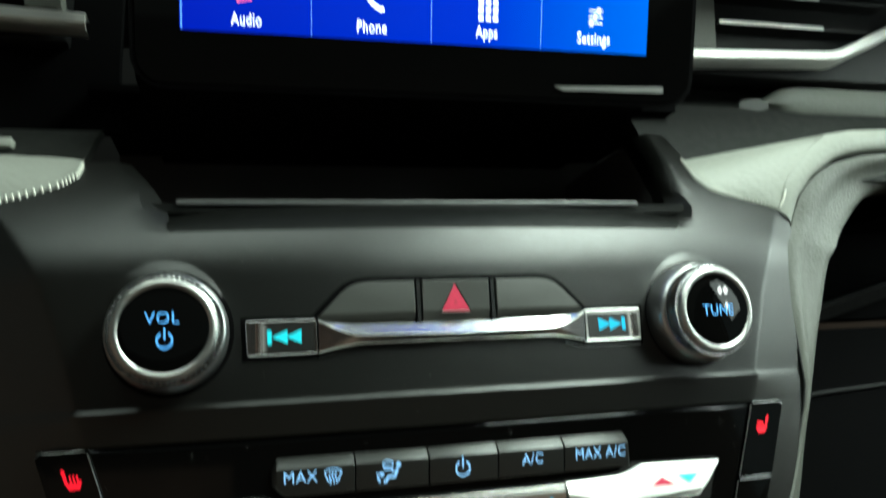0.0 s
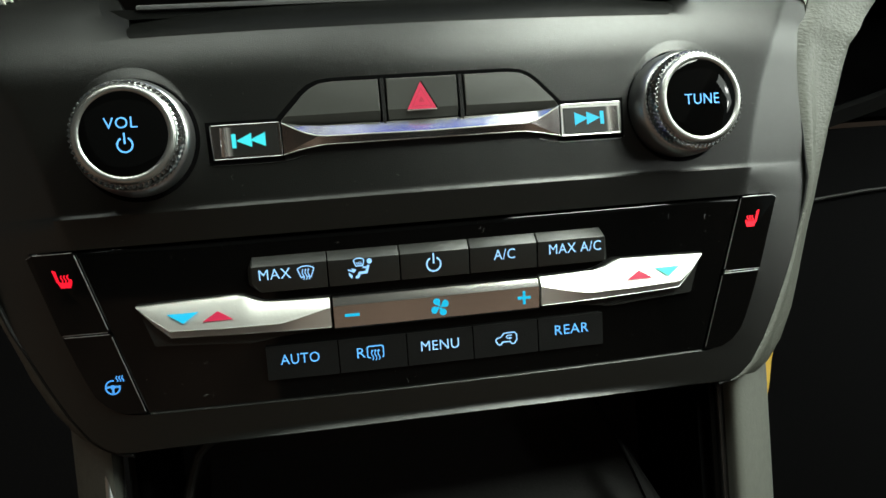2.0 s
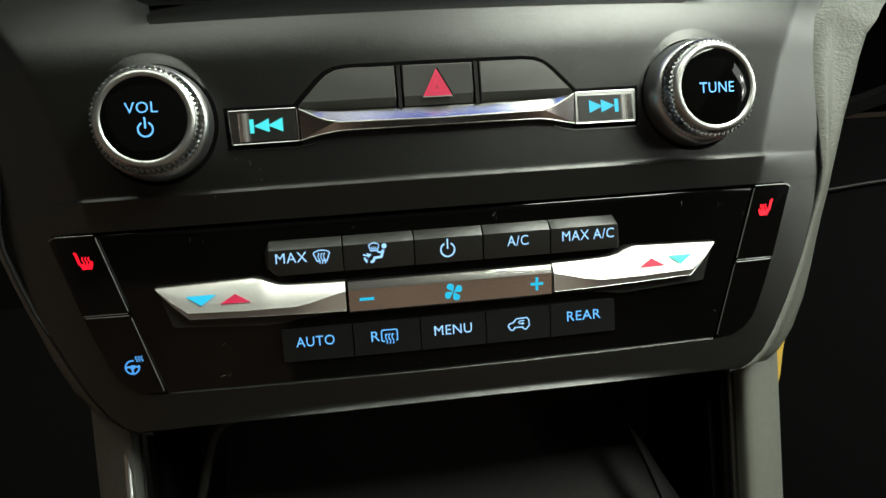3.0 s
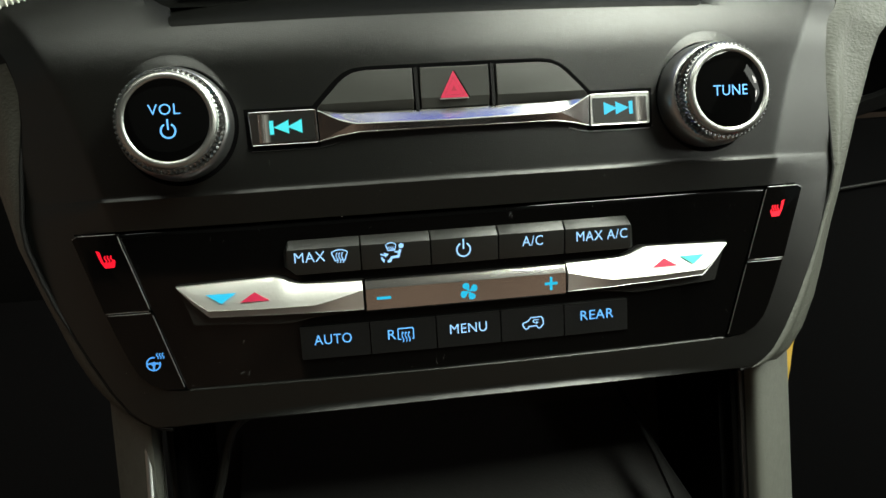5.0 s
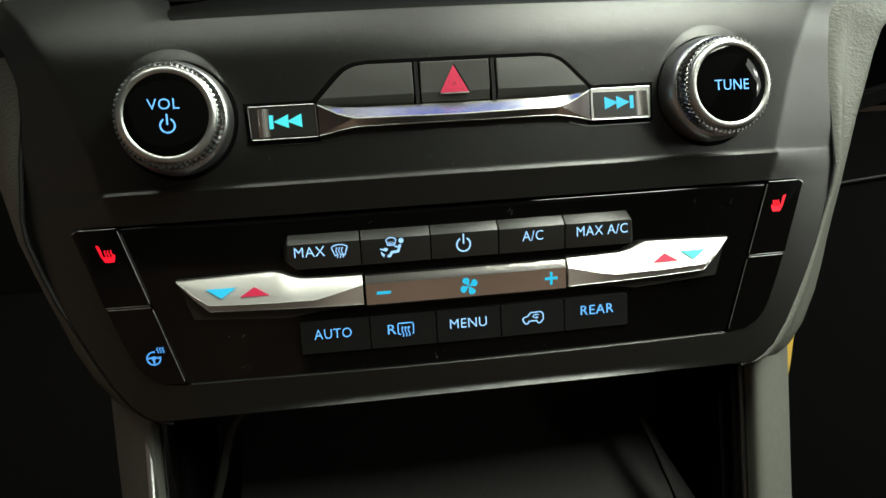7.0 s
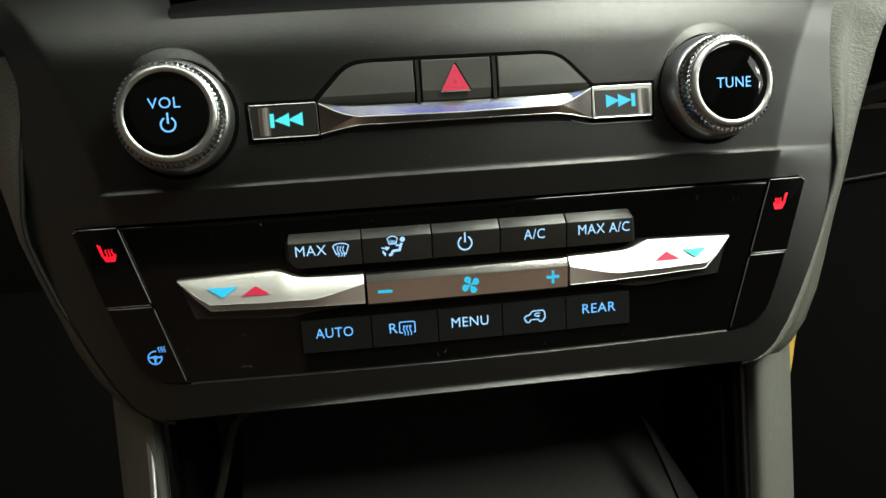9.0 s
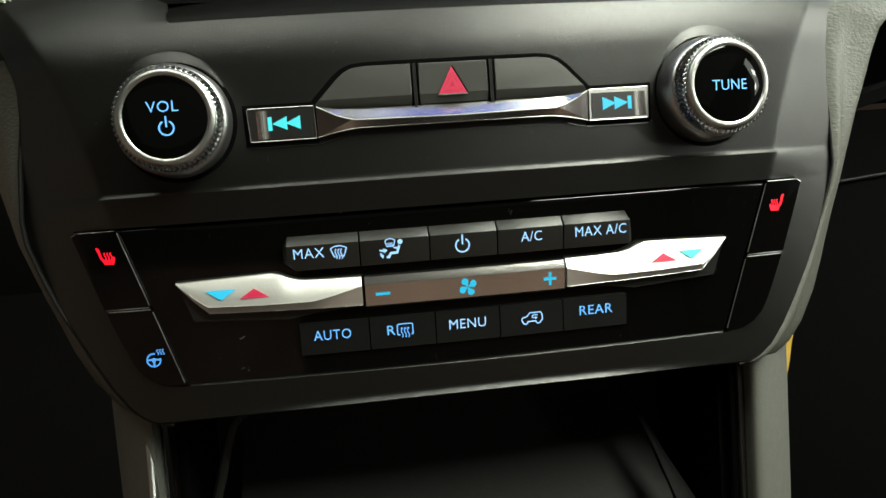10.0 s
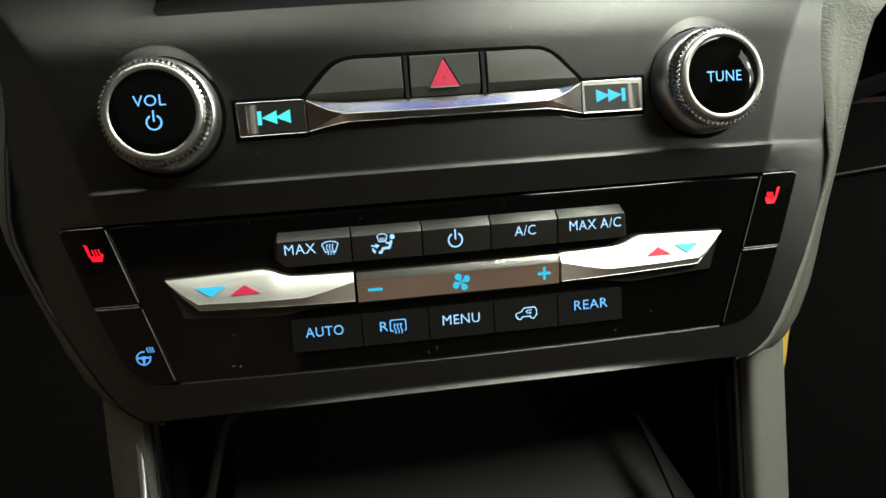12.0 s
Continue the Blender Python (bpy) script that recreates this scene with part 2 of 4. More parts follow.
def part(name, bm, mat, parent, label="", smooth=30.0):
    """Links a bmesh, in console units, as one mesh object under a thing or a part."""
    root = parent
    while root.parent:
        root = root.parent
    at = Vector(root["at"])
    for vert in bm.verts:
        vert.co = (vert.co - at) * UNIT
    bmesh.ops.recalc_face_normals(bm, faces=bm.faces[:])
    me = bpy.data.meshes.new(name)
    for face in bm.faces:
        face.smooth = smooth > 0
    if smooth > 0:
        limit = radians(smooth)
        for edge in bm.edges:
            edge.smooth = len(edge.link_faces) == 2 and edge.calc_face_angle(0) < limit
    bm.to_mesh(me)
    bm.free()
    me.materials.append(mat)
    ob = new(name, me)
    ob.parent = parent
    return tagged(ob, label)


def bevelled(bm, width, segments=2, only=None):
    edges = [e for e in bm.edges if len(e.link_faces) == 2 and e.calc_face_angle(0) > 0.4 and (only is None or only(e))]
    if edges and width:
        bmesh.ops.bevel(bm, geom=edges, offset=width, segments=segments, affect="EDGES", profile=0.6, clamp_overlap=True)
    return bm


def prism(poly, low, high, bevel=0.4, segments=2):
    """A block over an outline of (u, v); low and high give w at (u, v)."""
    bm = bmesh.new()
    bot = [bm.verts.new((u, v, low(u, v))) for u, v in poly]
    top = [bm.verts.new((u, v, high(u, v))) for u, v in poly]
    bm.faces.new(bot[::-1])
    bm.faces.new(top)
    for i in range(len(poly)):
        j = (i + 1) % len(poly)
        bm.faces.new((bot[i], bot[j], top[j], top[i]))
    top_set = set(top)
    return bevelled(bm, bevel, segments, lambda e: e.verts[0] in top_set or e.verts[1] in top_set)


def facets(points, faces, back):
    """A folded sheet of (u, v, w) points with a skirt that runs back by that depth."""
    bm = bmesh.new()
    vs = [bm.verts.new(p) for p in points]
    for f in faces:
        bm.faces.new([vs[i] for i in f])
    rim = [e for e in bm.edges if len(e.link_faces) == 1]
    out = bmesh.ops.extrude_edge_only(bm, edges=rim)["geom"]
    for g in out:
        if isinstance(g, bmesh.types.BMVert):
            g.co.z -= back
    return bm


def sheet(rows_of_points, back=0.0):
    """A grid sheet; back gives it thickness."""
    bm = bmesh.new()
    grid = [[bm.verts.new(p) for p in row] for row in rows_of_points]
    for r0, r1 in zip(grid, grid[1:]):
        for i in range(len(r0) - 1):
            bm.faces.new((r0[i], r0[i + 1], r1[i + 1], r1[i]))
    if back:
        skirt(bm, back)
    return bm


def skirt(bm, back):
    rim = [e for e in bm.edges if len(e.link_faces) == 1]
    for g in bmesh.ops.extrude_edge_only(bm, edges=rim)["geom"]:
        if isinstance(g, bmesh.types.BMVert):
            g.co.z -= back


def lathe(profile, at, n=96):
    """Turns (radius, w) pairs about an axis along w at (u, v)."""
    bm = bmesh.new()
    rings = []
    for r, w in profile:
        if r < 1e-6:
            rings.append([bm.verts.new((at[0], at[1], w))])
        else:
            rings.append([bm.verts.new((at[0] + r * math.cos(2 * math.pi * i / n), at[1] + r * math.sin(2 * math.pi * i / n), w)) for i in range(n)])
    for a, b in zip(rings, rings[1:]):
        for i in range(n):
            j = (i + 1) % n
            if len(a) == 1:
                bm.faces.new((a[0], b[i], b[j]))
            elif len(b) == 1:
                bm.faces.new((a[i], b[0], a[j]))
            else:
                bm.faces.new((a[i], b[i], b[j], a[j]))
    return bm


def box(u0, u1, v0, v1, w0, w1, bevel=0.0, segments=2):
    bm = bmesh.new()
    bmesh.ops.create_cube(bm, size=1.0)
    for vert in bm.verts:
        vert.co = Vector(((u0 + u1) / 2 + vert.co.x * (u1 - u0), (v0 + v1) / 2 + vert.co.y * (v1 - v0), (w0 + w1) / 2 + vert.co.z * (w1 - w0)))
    return bevelled(bm, bevel, segments)


def tube(points, radius, n=8, closed=False):
    """A round bar along points."""
    bm = bmesh.new()
    pts = [Vector(p) for p in points]
    rings = []
    for i, p in enumerate(pts):
        a, b = pts[max(0, i - 1)], pts[min(len(pts) - 1, i + 1)]
        d = (b - a).normalized()
        s = d.cross(Vector((0, 0, 1)) if abs(d.z) < 0.9 else Vector((1, 0, 0))).normalized()
        t = s.cross(d)
        rings.append([bm.verts.new(p + radius * (math.cos(2 * math.pi * k / n) * s + math.sin(2 * math.pi * k / n) * t)) for k in range(n)])
    for r0, r1 in zip(rings, rings[1:]):
        for k in range(n):
            bm.faces.new((r0[k], r0[(k + 1) % n], r1[(k + 1) % n], r1[k]))
    bm.faces.new(rings[0][::-1])
    bm.faces.new(rings[-1])
    return bm


# flat legends: outlines and strokes in (x, y), laid on a surface
def stroke(bm, points, width, closed=False):
    pts = [Vector(p).to_2d() if len(p) > 2 else Vector(p) for p in points]
    n = len(pts)
    sides = []
    for i, p in enumerate(pts):
        a = pts[(i - 1) % n] if closed or i else None
        b = pts[(i + 1) % n] if closed or i < n - 1 else None
        d0 = (p - a).normalized() if a is not None else (b - p).normalized()
        d1 = (b - p).normalized() if b is not None else d0
        n0, n1 = Vector((-d0.y, d0.x)), Vector((-d1.y, d1.x))
        m = (n0 + n1)
        m = m.normalized() if m.length > 1e-6 else n0
        k = 0.43 * width / max(0.45, m.dot(n0))
        sides.append((bm.verts.new((*(p + m * k), 0)), bm.verts.new((*(p - m * k), 0))))
    pairs = list(zip(sides, sides[1:])) + ([(sides[-1], sides[0])] if closed else [])
    for (a, b), (c, d) in pairs:
        bm.faces.new((a, b, d, c))
    return bm


def blob(bm, points):
    bm.faces.new([bm.verts.new((*p, 0)) for p in points])
    return bm


def arc(cx, cy, r, a0, a1, n=14, ry=None):
    ry = r if ry is None else ry
    return [(cx + r * math.cos(radians(a0 + (a1 - a0) * i / n)), cy + ry * math.sin(radians(a0 + (a1 - a0) * i / n))) for i in range(n + 1)]


def writing(text, size, width=None, bold=0.0):
    """Letters of the built-in font as flat mesh, centred; size is the cap height, width the length of the word."""
    cu = bpy.data.curves.new("letters", "FONT")
    cu.body, cu.size, cu.align_x, cu.align_y = text, size / 0.69, "CENTER", "CENTER"
    cu.offset, cu.resolution_u = bold - 0.015, 3
    cu.space_character = 1.06
    ob = bpy.data.objects.new("letters", cu)
    scene.collection.objects.link(ob)
    bpy.context.view_layer.update()
    dg = bpy.context.evaluated_depsgraph_get()
    me = bpy.data.meshes.new_from_object(ob.evaluated_get(dg))
    bm = bmesh.new()
    bm.from_mesh(me)
    bpy.data.objects.remove(ob)
    bpy.data.meshes.remove(me)
    bpy.data.curves.remove(cu)
    ys = [v.co.y for v in bm.verts]
    xs = [v.co.x for v in bm.verts]
    cx, cy = (min(xs) + max(xs)) / 2, (min(ys) + max(ys)) / 2
    k = width / (max(xs) - min(xs)) if width else 0.9
    for v in bm.verts:
        v.co = Vector(((v.co.x - cx) * k, (v.co.y - cy) * 0.95, 0))
    return bm


def laid(bm, u0, v0, high, thick=0.12, lift=0.1):
    """Lays a flat legend at (u0, v0) on the surface high(u, v), a hair thick."""
    for v in bm.verts:
        v.co = Vector((u0 + v.co.x, v0 + v.co.y, 0))
    for v in bm.verts:
        v.co.z = high(v.co.x, v.co.y) + lift + thick
    rim = [e for e in bm.edges if len(e.link_faces) == 1]
    for g in bmesh.ops.extrude_edge_only(bm, edges=rim)["geom"]:
        if isinstance(g, bmesh.types.BMVert):
            g.co.z -= thick
    return bm


def plane_w(p0, p1, p2):
    """The depth function of the plane through three (u, v, w) points."""
    a, b, c = Vector(p0), Vector(p1), Vector(p2)
    n = (b - a).cross(c - a)
    return lambda u, v: a.z - (n.x * (u - a.x) + n.y * (v - a.y)) / n.z


# ---- cabin shell ----
def slab(name, x0, x1, y0, y1, z0, z1, mat, label):
    bm = bmesh.new()
    bmesh.ops.create_cube(bm, size=1.0)
    for v in bm.verts:
        v.co = Vector(((x0 + x1) / 2 + v.co.x * (x1 - x0), (y0 + y1) / 2 + v.co.y * (y1 - y0), (z0 + z1) / 2 + v.co.z * (z1 - z0)))
    me = bpy.data.meshes.new(name)
    bm.to_mesh(me)
    bm.free()
    me.materials.append(mat)
    return tagged(new(name, me), label, "cabin lining", kind="structure")


slab("floor", -0.8, 0.8, -1.7, 0.9, -0.03, 0.0, CARPET, "dark carpeted cabin floor")
slab("ceiling", -0.8, 0.8, -1.7, 0.9, 1.25, 1.28, LINING, "cloth headliner over the cabin")
slab("wall_back", -0.8, -0.25, -1.13, -1.1, 0.98, 1.25, LINING, "brown upper rear of the cabin")
slab("wall_back", -0.8, -0.25, -1.14, -1.1, 0.0, 0.98, TAN, "brown trimmed rear of the cabin behind the driver")
slab("wall_back", -0.25, 0.8, -1.13, -1.1, 0.70, 1.25, LINING, "dark upper rear of the cabin")
slab("wall_back", -0.25, 0.8, -1.14, -1.1, 0.0, 0.70, TAN, "brown trimmed rear of the cabin")
slab("wall_front", -0.8, 0.8, 0.9, 0.93, 0.0, 1.25, BLACK, "black bulkhead in front of the dashboard")
for side, label in ((-1, "driver side door lining with a window"), (1, "passenger side door lining with a window")):
    name = "wall_left" if side < 0 else "wall_right"
    x0, x1 = sorted((side * 0.8, side * 0.83))
    slab(name, x0, x1, -1.7, 0.9, 0.0, 0.66, DOOR if side < 0 else LINING, label)
    rail, pillar = (1.10, -0.25) if side < 0 else (1.225, -0.66)
    slab(name, x0, x1, -1.7, 0.9, rail, 1.25, LINING, label)
    slab(name, x0, x1, 0.22, 0.9, 0.66, rail, LINING, label)
    slab(name, x0, x1, -1.7, pillar, 0.66, rail, TAN if side < 0 else LINING, label)


# ceiling lamps of the hall, which mirror in the knob through the passenger window
for y, z in ((-2.01, 2.47), (-1.88, 2.37), (-2.03, 2.19)):
    tagged(slab("hall_lamp", 2.6, 2.63, y - 0.045, y + 0.045, z - 0.045, z + 0.045, HALL_LIT, "bright white hall lamp outside the passenger window"), category="lamp")

# ---- fascia ----
# outlines of the shoulders beside the phone shelf: (v, u)
OUTER_R = [(112, 185.6), (113, 187), (119, 188), (123, 184), (127, 176), (131.5, 162), (136, 146), (142, 139.5), (153, 138), (172, 135)]
OUTER_L = [(112, 185.6), (113, 187), (119, 188), (123, 185), (127.5, 180), (131, 169), (136, 156), (140, 150), (147, 148.5)]
INNER_R = [(112, 110.5), (114, 112.8), (124.5, 117), (134, 118.4), (149, 118.6), (172, 119.3), (184, 120)]
INNER_L = [(112, 110.5), (119, 111.2), (124.3, 112.5), (136, 119.4), (144.3, 125.8), (147, 128)]


def fascia_sheet():
    bm = bmesh.new()
    grid = {}

    def vert(u, v, down=0.0):
        key = (round(u, 2), round(v, 2))
        if key not in grid:
            # the lower lip is bowed, a little higher in the middle
            bow = 2.4 * max(0.0, 1 - (u / 128) ** 2) * max(0.0, -34.5 - v) / 16
            grid[key] = bm.verts.new((u, v + bow, fascia_w(u, v) - down))
        return grid[key]

    def quad(*corners):
        if len(set(corners)) == 4:
            bm.faces.new(corners)

    def full(v):
        f = lerp_table(FACET, v)
        left, right = ([e, (e + f) / 2] for e in (edge_u(-1, v), edge_u(1, v)))
        return [-u for u in left] + [f * (i / 14 - 1) for i in range(29)] + right[::-1]

    def side(v, e, g):
        """Columns from the outer edge e over the fold to the inner line g."""
        f = min(lerp_table(FACET, v), e - 5)
        k = f - 4
        return [e, e + (f + 3 - e) * 0.5, f + 3, f + 1.5, f, f - 1.5] + [k + (g - k) * i / 7 for i in range(8)]

    def wide(v):
        left, right = (side(v, edge_u(s, v), 110.5) for s in (-1, 1))
        return [-u for u in left] + [110.5 * (-1 + i / 9) for i in range(1, 18)] + right[::-1]

    def band(v0, v1, cols):
        a, b = cols(v0), cols(v1)
        for i in range(len(a) - 1):
            quad(vert(a[i], v0), vert(a[i + 1], v0), vert(b[i + 1], v1), vert(b[i], v1))

    low = [-50.2, -49.9, -49.6, -49.2, -48.6, -48, -47.4, -46.8, -46.2, -45.5, -44.5, -43, -41, -38, -34.5]
    for v0, v1 in zip(low, low[1:]):
        band(v0, v1, full)
    mid = [-34.5, -33.5, -32.5, -31, -29, -27, -24.5, -22, -16, -10, 2, 14, 28, 32.5]
    for v0, v1 in zip(mid, mid[1:]):
        for s in (-1, 1):
            def strip(v):
                e, o = edge_u(s, v), lerp_table(OPENING, v)
                return sorted([s * e, s * (e * 0.66 + o * 0.34), s * (e * 0.33 + o * 0.67), s * o])
            band(v0, v1, strip)
    high = [32.5, 36, 40, 44.3, 45.2, 45.8, 47, 52, 58, 65, 72, 79, 86, 91, 93, 95, 97, 99, 101, 103, 105, 107, 108.5, 110, 111, 112]
    for v0, v1 in zip(high, high[1:]):
        band(v0, v1, wide)
    # the shoulders go on from the upper edge, rounded towards the shelf
    for s, outer, inner, top in ((1, OUTER_R, INNER_R, 172), (-1, OUTER_L, INNER_L, 147)):
        steps = int((top - 112) / 2.5)
        lines = []
        for k in range(steps + 1):
            v = 112 + (top - 112) * k / steps
            g = lerp_table(inner, v)
            cols = side(v, lerp_table(outer, v), g)
            lines.append([vert(s * u, v, (10.0 if s > 0 else 6.0) * min(1.0, (v - 112) / 12) * max(0.0, 1 - (u - g) / (7 if s > 0 else 9)) ** 2) for u in cols])
        for a, b in zip(lines, lines[1:]):
            for i in range(len(a) - 1):
                quad(a[i], a[i + 1], b[i + 1], b[i])
    bmesh.ops.remove_doubles(bm, verts=bm.verts[:], dist=0.05)
    return bm


fascia = thing("console_fascia", (0, -50, 0), "satin charcoal plastic centre console fascia with folded sides", "console panel")
bm = fascia_sheet()
skirt(bm, 9)
part("face_panel", bm, SATIN, fascia, smooth=28)
part("opening_lip", tube([(u, -34.4, fascia_w(u, -34.6) - 0.5) for u in range(-116, 117, 4)], 0.6, 8), SATIN, fascia)
for s in (-1, 1):
    # flat black ring for the gap's shade round each knob, raised brow over it
    c = (s * 110, 72.4)
    bm = lathe([(23.9, -2.0), (23.6, 0.12), (23.2, 0.2), (21.0, 0.2)], c, 72)
    for vert in bm.verts:
        vert.co.z += fascia_w(vert.co.x, vert.co.y)
    part("knob_gap_ring", bm, DEEP, fascia, "black ring for the gap's shade")
    rows_ = []
    for k in range(41):
        a = radians(24 + 136 * k / 40)
        h = max(0.0, math.sin(math.pi * k / 40)) ** 1.1
        ou, ov_ = s * 111.5 + 23.0 * math.cos(a), 77.4 + 23.0 * math.sin(a)
        iu, iv_ = c[0] + 22.9 * math.cos(a), c[1] + 22.9 * math.sin(a)
        row = []
        for q, z in ((0, -0.4), (0.03, 0.02), (0.12, 0.15), (0.3, 0.6), (0.6, 1.45), (0.88, 2.3), (0.96, 2.4), (1.0, 2.1), (1.0, -1.5)):
            u, v = ou + (iu - ou) * q, ov_ + (iv_ - ov_) * q
            row.append((u, v, fascia_w(u, v) + (0.6 * z * h if z > 0 else z)))
        rows_.append(row)
    part("knob_brow", sheet(rows_), SATIN, fascia, "raised brow over the knob", smooth=50)

# phone shelf under the screen
shelf = thing("phone_shelf", (0, 112, 0), "black open phone shelf below the screen", "storage shelf")
rows_ = []
for v, w, sag in ((110.5, None, -1.2), (112.2, None, -0.6), (116, 3.0, 4.5), (120, -0.5, 9), (126, -9, 15)):
    a, b = -lerp_table(INNER_L, v) - 0.6, lerp_table(INNER_R, v) + 0.6
    row = []
    for i in range(13):
        u = a + (b - a) * i / 12
        row.append((u, v, fascia_w(u, v) + sag if w is None else w - sag * abs(i / 6 - 1) ** (2 if v < 118 else 4)))
    rows_.append(row)
part("front_slope", sheet(rows_, 2), DULL, shelf, smooth=70)
part("lip", box(-108.5, 97, 125.2, 127.2, -12, -7.6, 0.5), material("grey_rubber_edge", (0.05, 0.05, 0.05), rough=0.4), shelf, "grey rubber edge strip")
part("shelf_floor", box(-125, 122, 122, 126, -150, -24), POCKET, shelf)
part("shelf_front", box(-125, 122, 122, 125.9, -24, -9.2), DULL, shelf)
part("back_wall", box(-150, 150, 120, 191, -156, -150), POCKET, shelf)
part("pocket_light_cover", box(-126, 122, 184, 188, -150, -20), DEEP, shelf)
part("pocket_light_cover", box(-150, 150, 188.5, 192, -150, -50), DEEP, shelf)
for s, inner, top_v in ((1, INNER_R, 172), (-1, INNER_L, 147)):
    vs_ = [112 + (top_v - 112) * k / 15 for k in range(16)]
    part("side_wall", sheet([[(s * (lerp_table(inner, v) + 0.3), v, fascia_w(lerp_table(inner, v), v) - (9.8 if s > 0 else 5.8) * min(1.0, (v - 112) / 12)) for v in vs_],
                             [(s * (lerp_table(inner, v) + 3), v, -60) for v in vs_], [(s * (lerp_table(inner, v) + 6), v, -150) for v in vs_]], 0), POCKET, shelf)
part("shelf_mat", box(-100, 95, 126, 127, -140, -20, 0.4), GLOSS, shelf)

# ---- climate panel ----
climate = thing("climate_control_unit", (0, -34, 0), "piano-black glossy climate control panel with fine dust", "climate controls")
bm = sheet([[(lerp_table([(-34, 117.0), (32, 138.0)], v) * (-1 + 2 * i / 28), v, gloss_w(lerp_table([(-34, 117.0), (32, 138.0)], v) * (-1 + 2 * i / 28), v) - lerp_table([(30.6, 0.0), (31.4, 0.3), (32.0, 0.9), (32.4, 1.8)], v)) for i in range(29)]
            for v in (-33.8, -26, -18, -10, -2, 6, 14, 22, 29, 30.6, 31.0, 31.4, 31.7, 32.0, 32.4)], 6)
part("faceplate", bm, GLOSS, climate)
part("backing", prism([(-128, -36), (128, -36), (152, 36), (-152, 36)], lambda u, v: -26, lambda u, v: -14, 0), DEEP, climate)


# ---- legends ----
def wave(x, y0, y1, amp=0.35, n=8):
    return [(x + amp * math.sin(2 * math.pi * i / n), y0 + (y1 - y0) * i / n) for i in range(n + 1)]


def waves(bm, xs, y0, y1, width=0.45, head=0.0):
    for x in xs:
        stroke(bm, wave(x, y0, y1), width)
        if head:
            blob(bm, [(x - head, y1), (x + head, y1), (x, y1 + head * (1.2 if y1 > y0 else -1.2))])
    return bm


def icon_power(r=2.8):
    bm = bmesh.new()
    stroke(bm, arc(0, -0.4, r, 118, 422, 26), 0.75)
    stroke(bm, [(0, -0.1), (0, r + 1.3)], 0.75)
    return bm


def icon_windscreen(w=3.7, h=2.6):
    bm = bmesh.new()
    top = arc(0, h * 0.1, w, 150, 30, 10, ry=h * 0.85)
    stroke(bm, top + [(w * 0.52, -h * 0.75), (w * 0.15, -h * 0.62)], 0.55)
    stroke(bm, [top[0], (-w * 0.52, -h * 0.75), (-w * 0.15, -h * 0.62)], 0.55)
    waves(bm, (-1.1, 0, 1.1), -h * 1.15, h * 0.35, 0.45, 0.45)
    return bm


def icon_rear_window():
    bm = bmesh.new()
    stroke(bm, [(-3.2, -2.0), (-3.2, 1.9), (-2.7, 2.4), (2.7, 2.4), (3.2, 1.9), (3.2, -2.0), (2.6, -2.3)], 0.55)
    stroke(bm, [(-3.2, -2.0), (-2.0, -2.3)], 0.55)
    waves(bm, (-1.3, 0.0, 1.3), -3.4, 0.3, 0.45, 0.62)
    return bm


def icon_air_person():
    bm = bmesh.new()
    blob(bm, arc(3.6, 3.1, 1.05, 0, 330, 11))
    stroke(bm, [(3.2, 1.6), (2.2, -1.2), (-0.4, -1.4), (-1.2, -2.9), (-2.2, -2.9)], 1.2)
    stroke(bm, [(2.6, 0.6), (0.8, 0.9)], 0.8)
    stroke(bm, [(-5.0, 0.2), (-3.2, -0.4)], 0.7)
    blob(bm, [(-3.6, 0.8), (-3.0, -1.3), (-1.6, 0.1)])
    stroke(bm, [(-4.6, -1.0), (-4.0, -2.0)], 0.7)
    blob(bm, [(-4.9, -1.7), (-3.2, -2.0), (-3.6, -3.4)])
    stroke(bm, [(-2.6, 3.9), (-1.8, 1.5), (0.9, 1.5), (1.6, 3.9)], 0.5)
    stroke(bm, arc(-0.5, 2.4, 2.5, 40, 140, 8, ry=2.2), 0.5)
    waves(bm, (-1.2, -0.4, 0.4), 1.6, 3.0, 0.35)
    return bm


def icon_recirculation():
    bm = bmesh.new()
    body = [(-4.5, -1.5), (-4.9, -0.5), (-4.3, 0.4), (-2.5, 0.8), (-1.0, 2.5), (3.9, 2.6), (4.8, 1.5), (4.9, -1.1), (4.4, -1.5)]
    stroke(bm, body + arc(3.0, -1.5, 1.15, 0, -180, 10)[1:] + arc(-3.1, -1.5, 1.15, 0, -180, 10), 0.62, True)
    stroke(bm, [(2.7, 1.35), (0.6, 1.35), (0.0, 0.7), (0.6, 0.05), (1.6, 0.05)], 0.5)
    blob(bm, [(1.5, 0.75), (1.5, -0.65), (2.7, 0.05)])
    bmesh.ops.scale(bm, vec=(0.92, 0.92, 1), verts=bm.verts[:])
    return bm


def icon_fan():
    bm = bmesh.new()
    for k in range(4):
        a = k * 90 + 20
        pts = [(0.4, -0.3), (1.5, -0.6), (2.6, -1.3), (3.8, -1.2), (4.7, -0.2), (4.8, 1.0), (4.2, 2.0), (3.2, 2.3), (2.2, 1.8), (1.3, 0.8), (0.4, 0.3)]
        c, s = math.cos(radians(a)), math.sin(radians(a))
        blob(bm, [(0.8 * (x * c - y * s), 0.8 * (x * s + y * c)) for x, y in pts])
    return bm


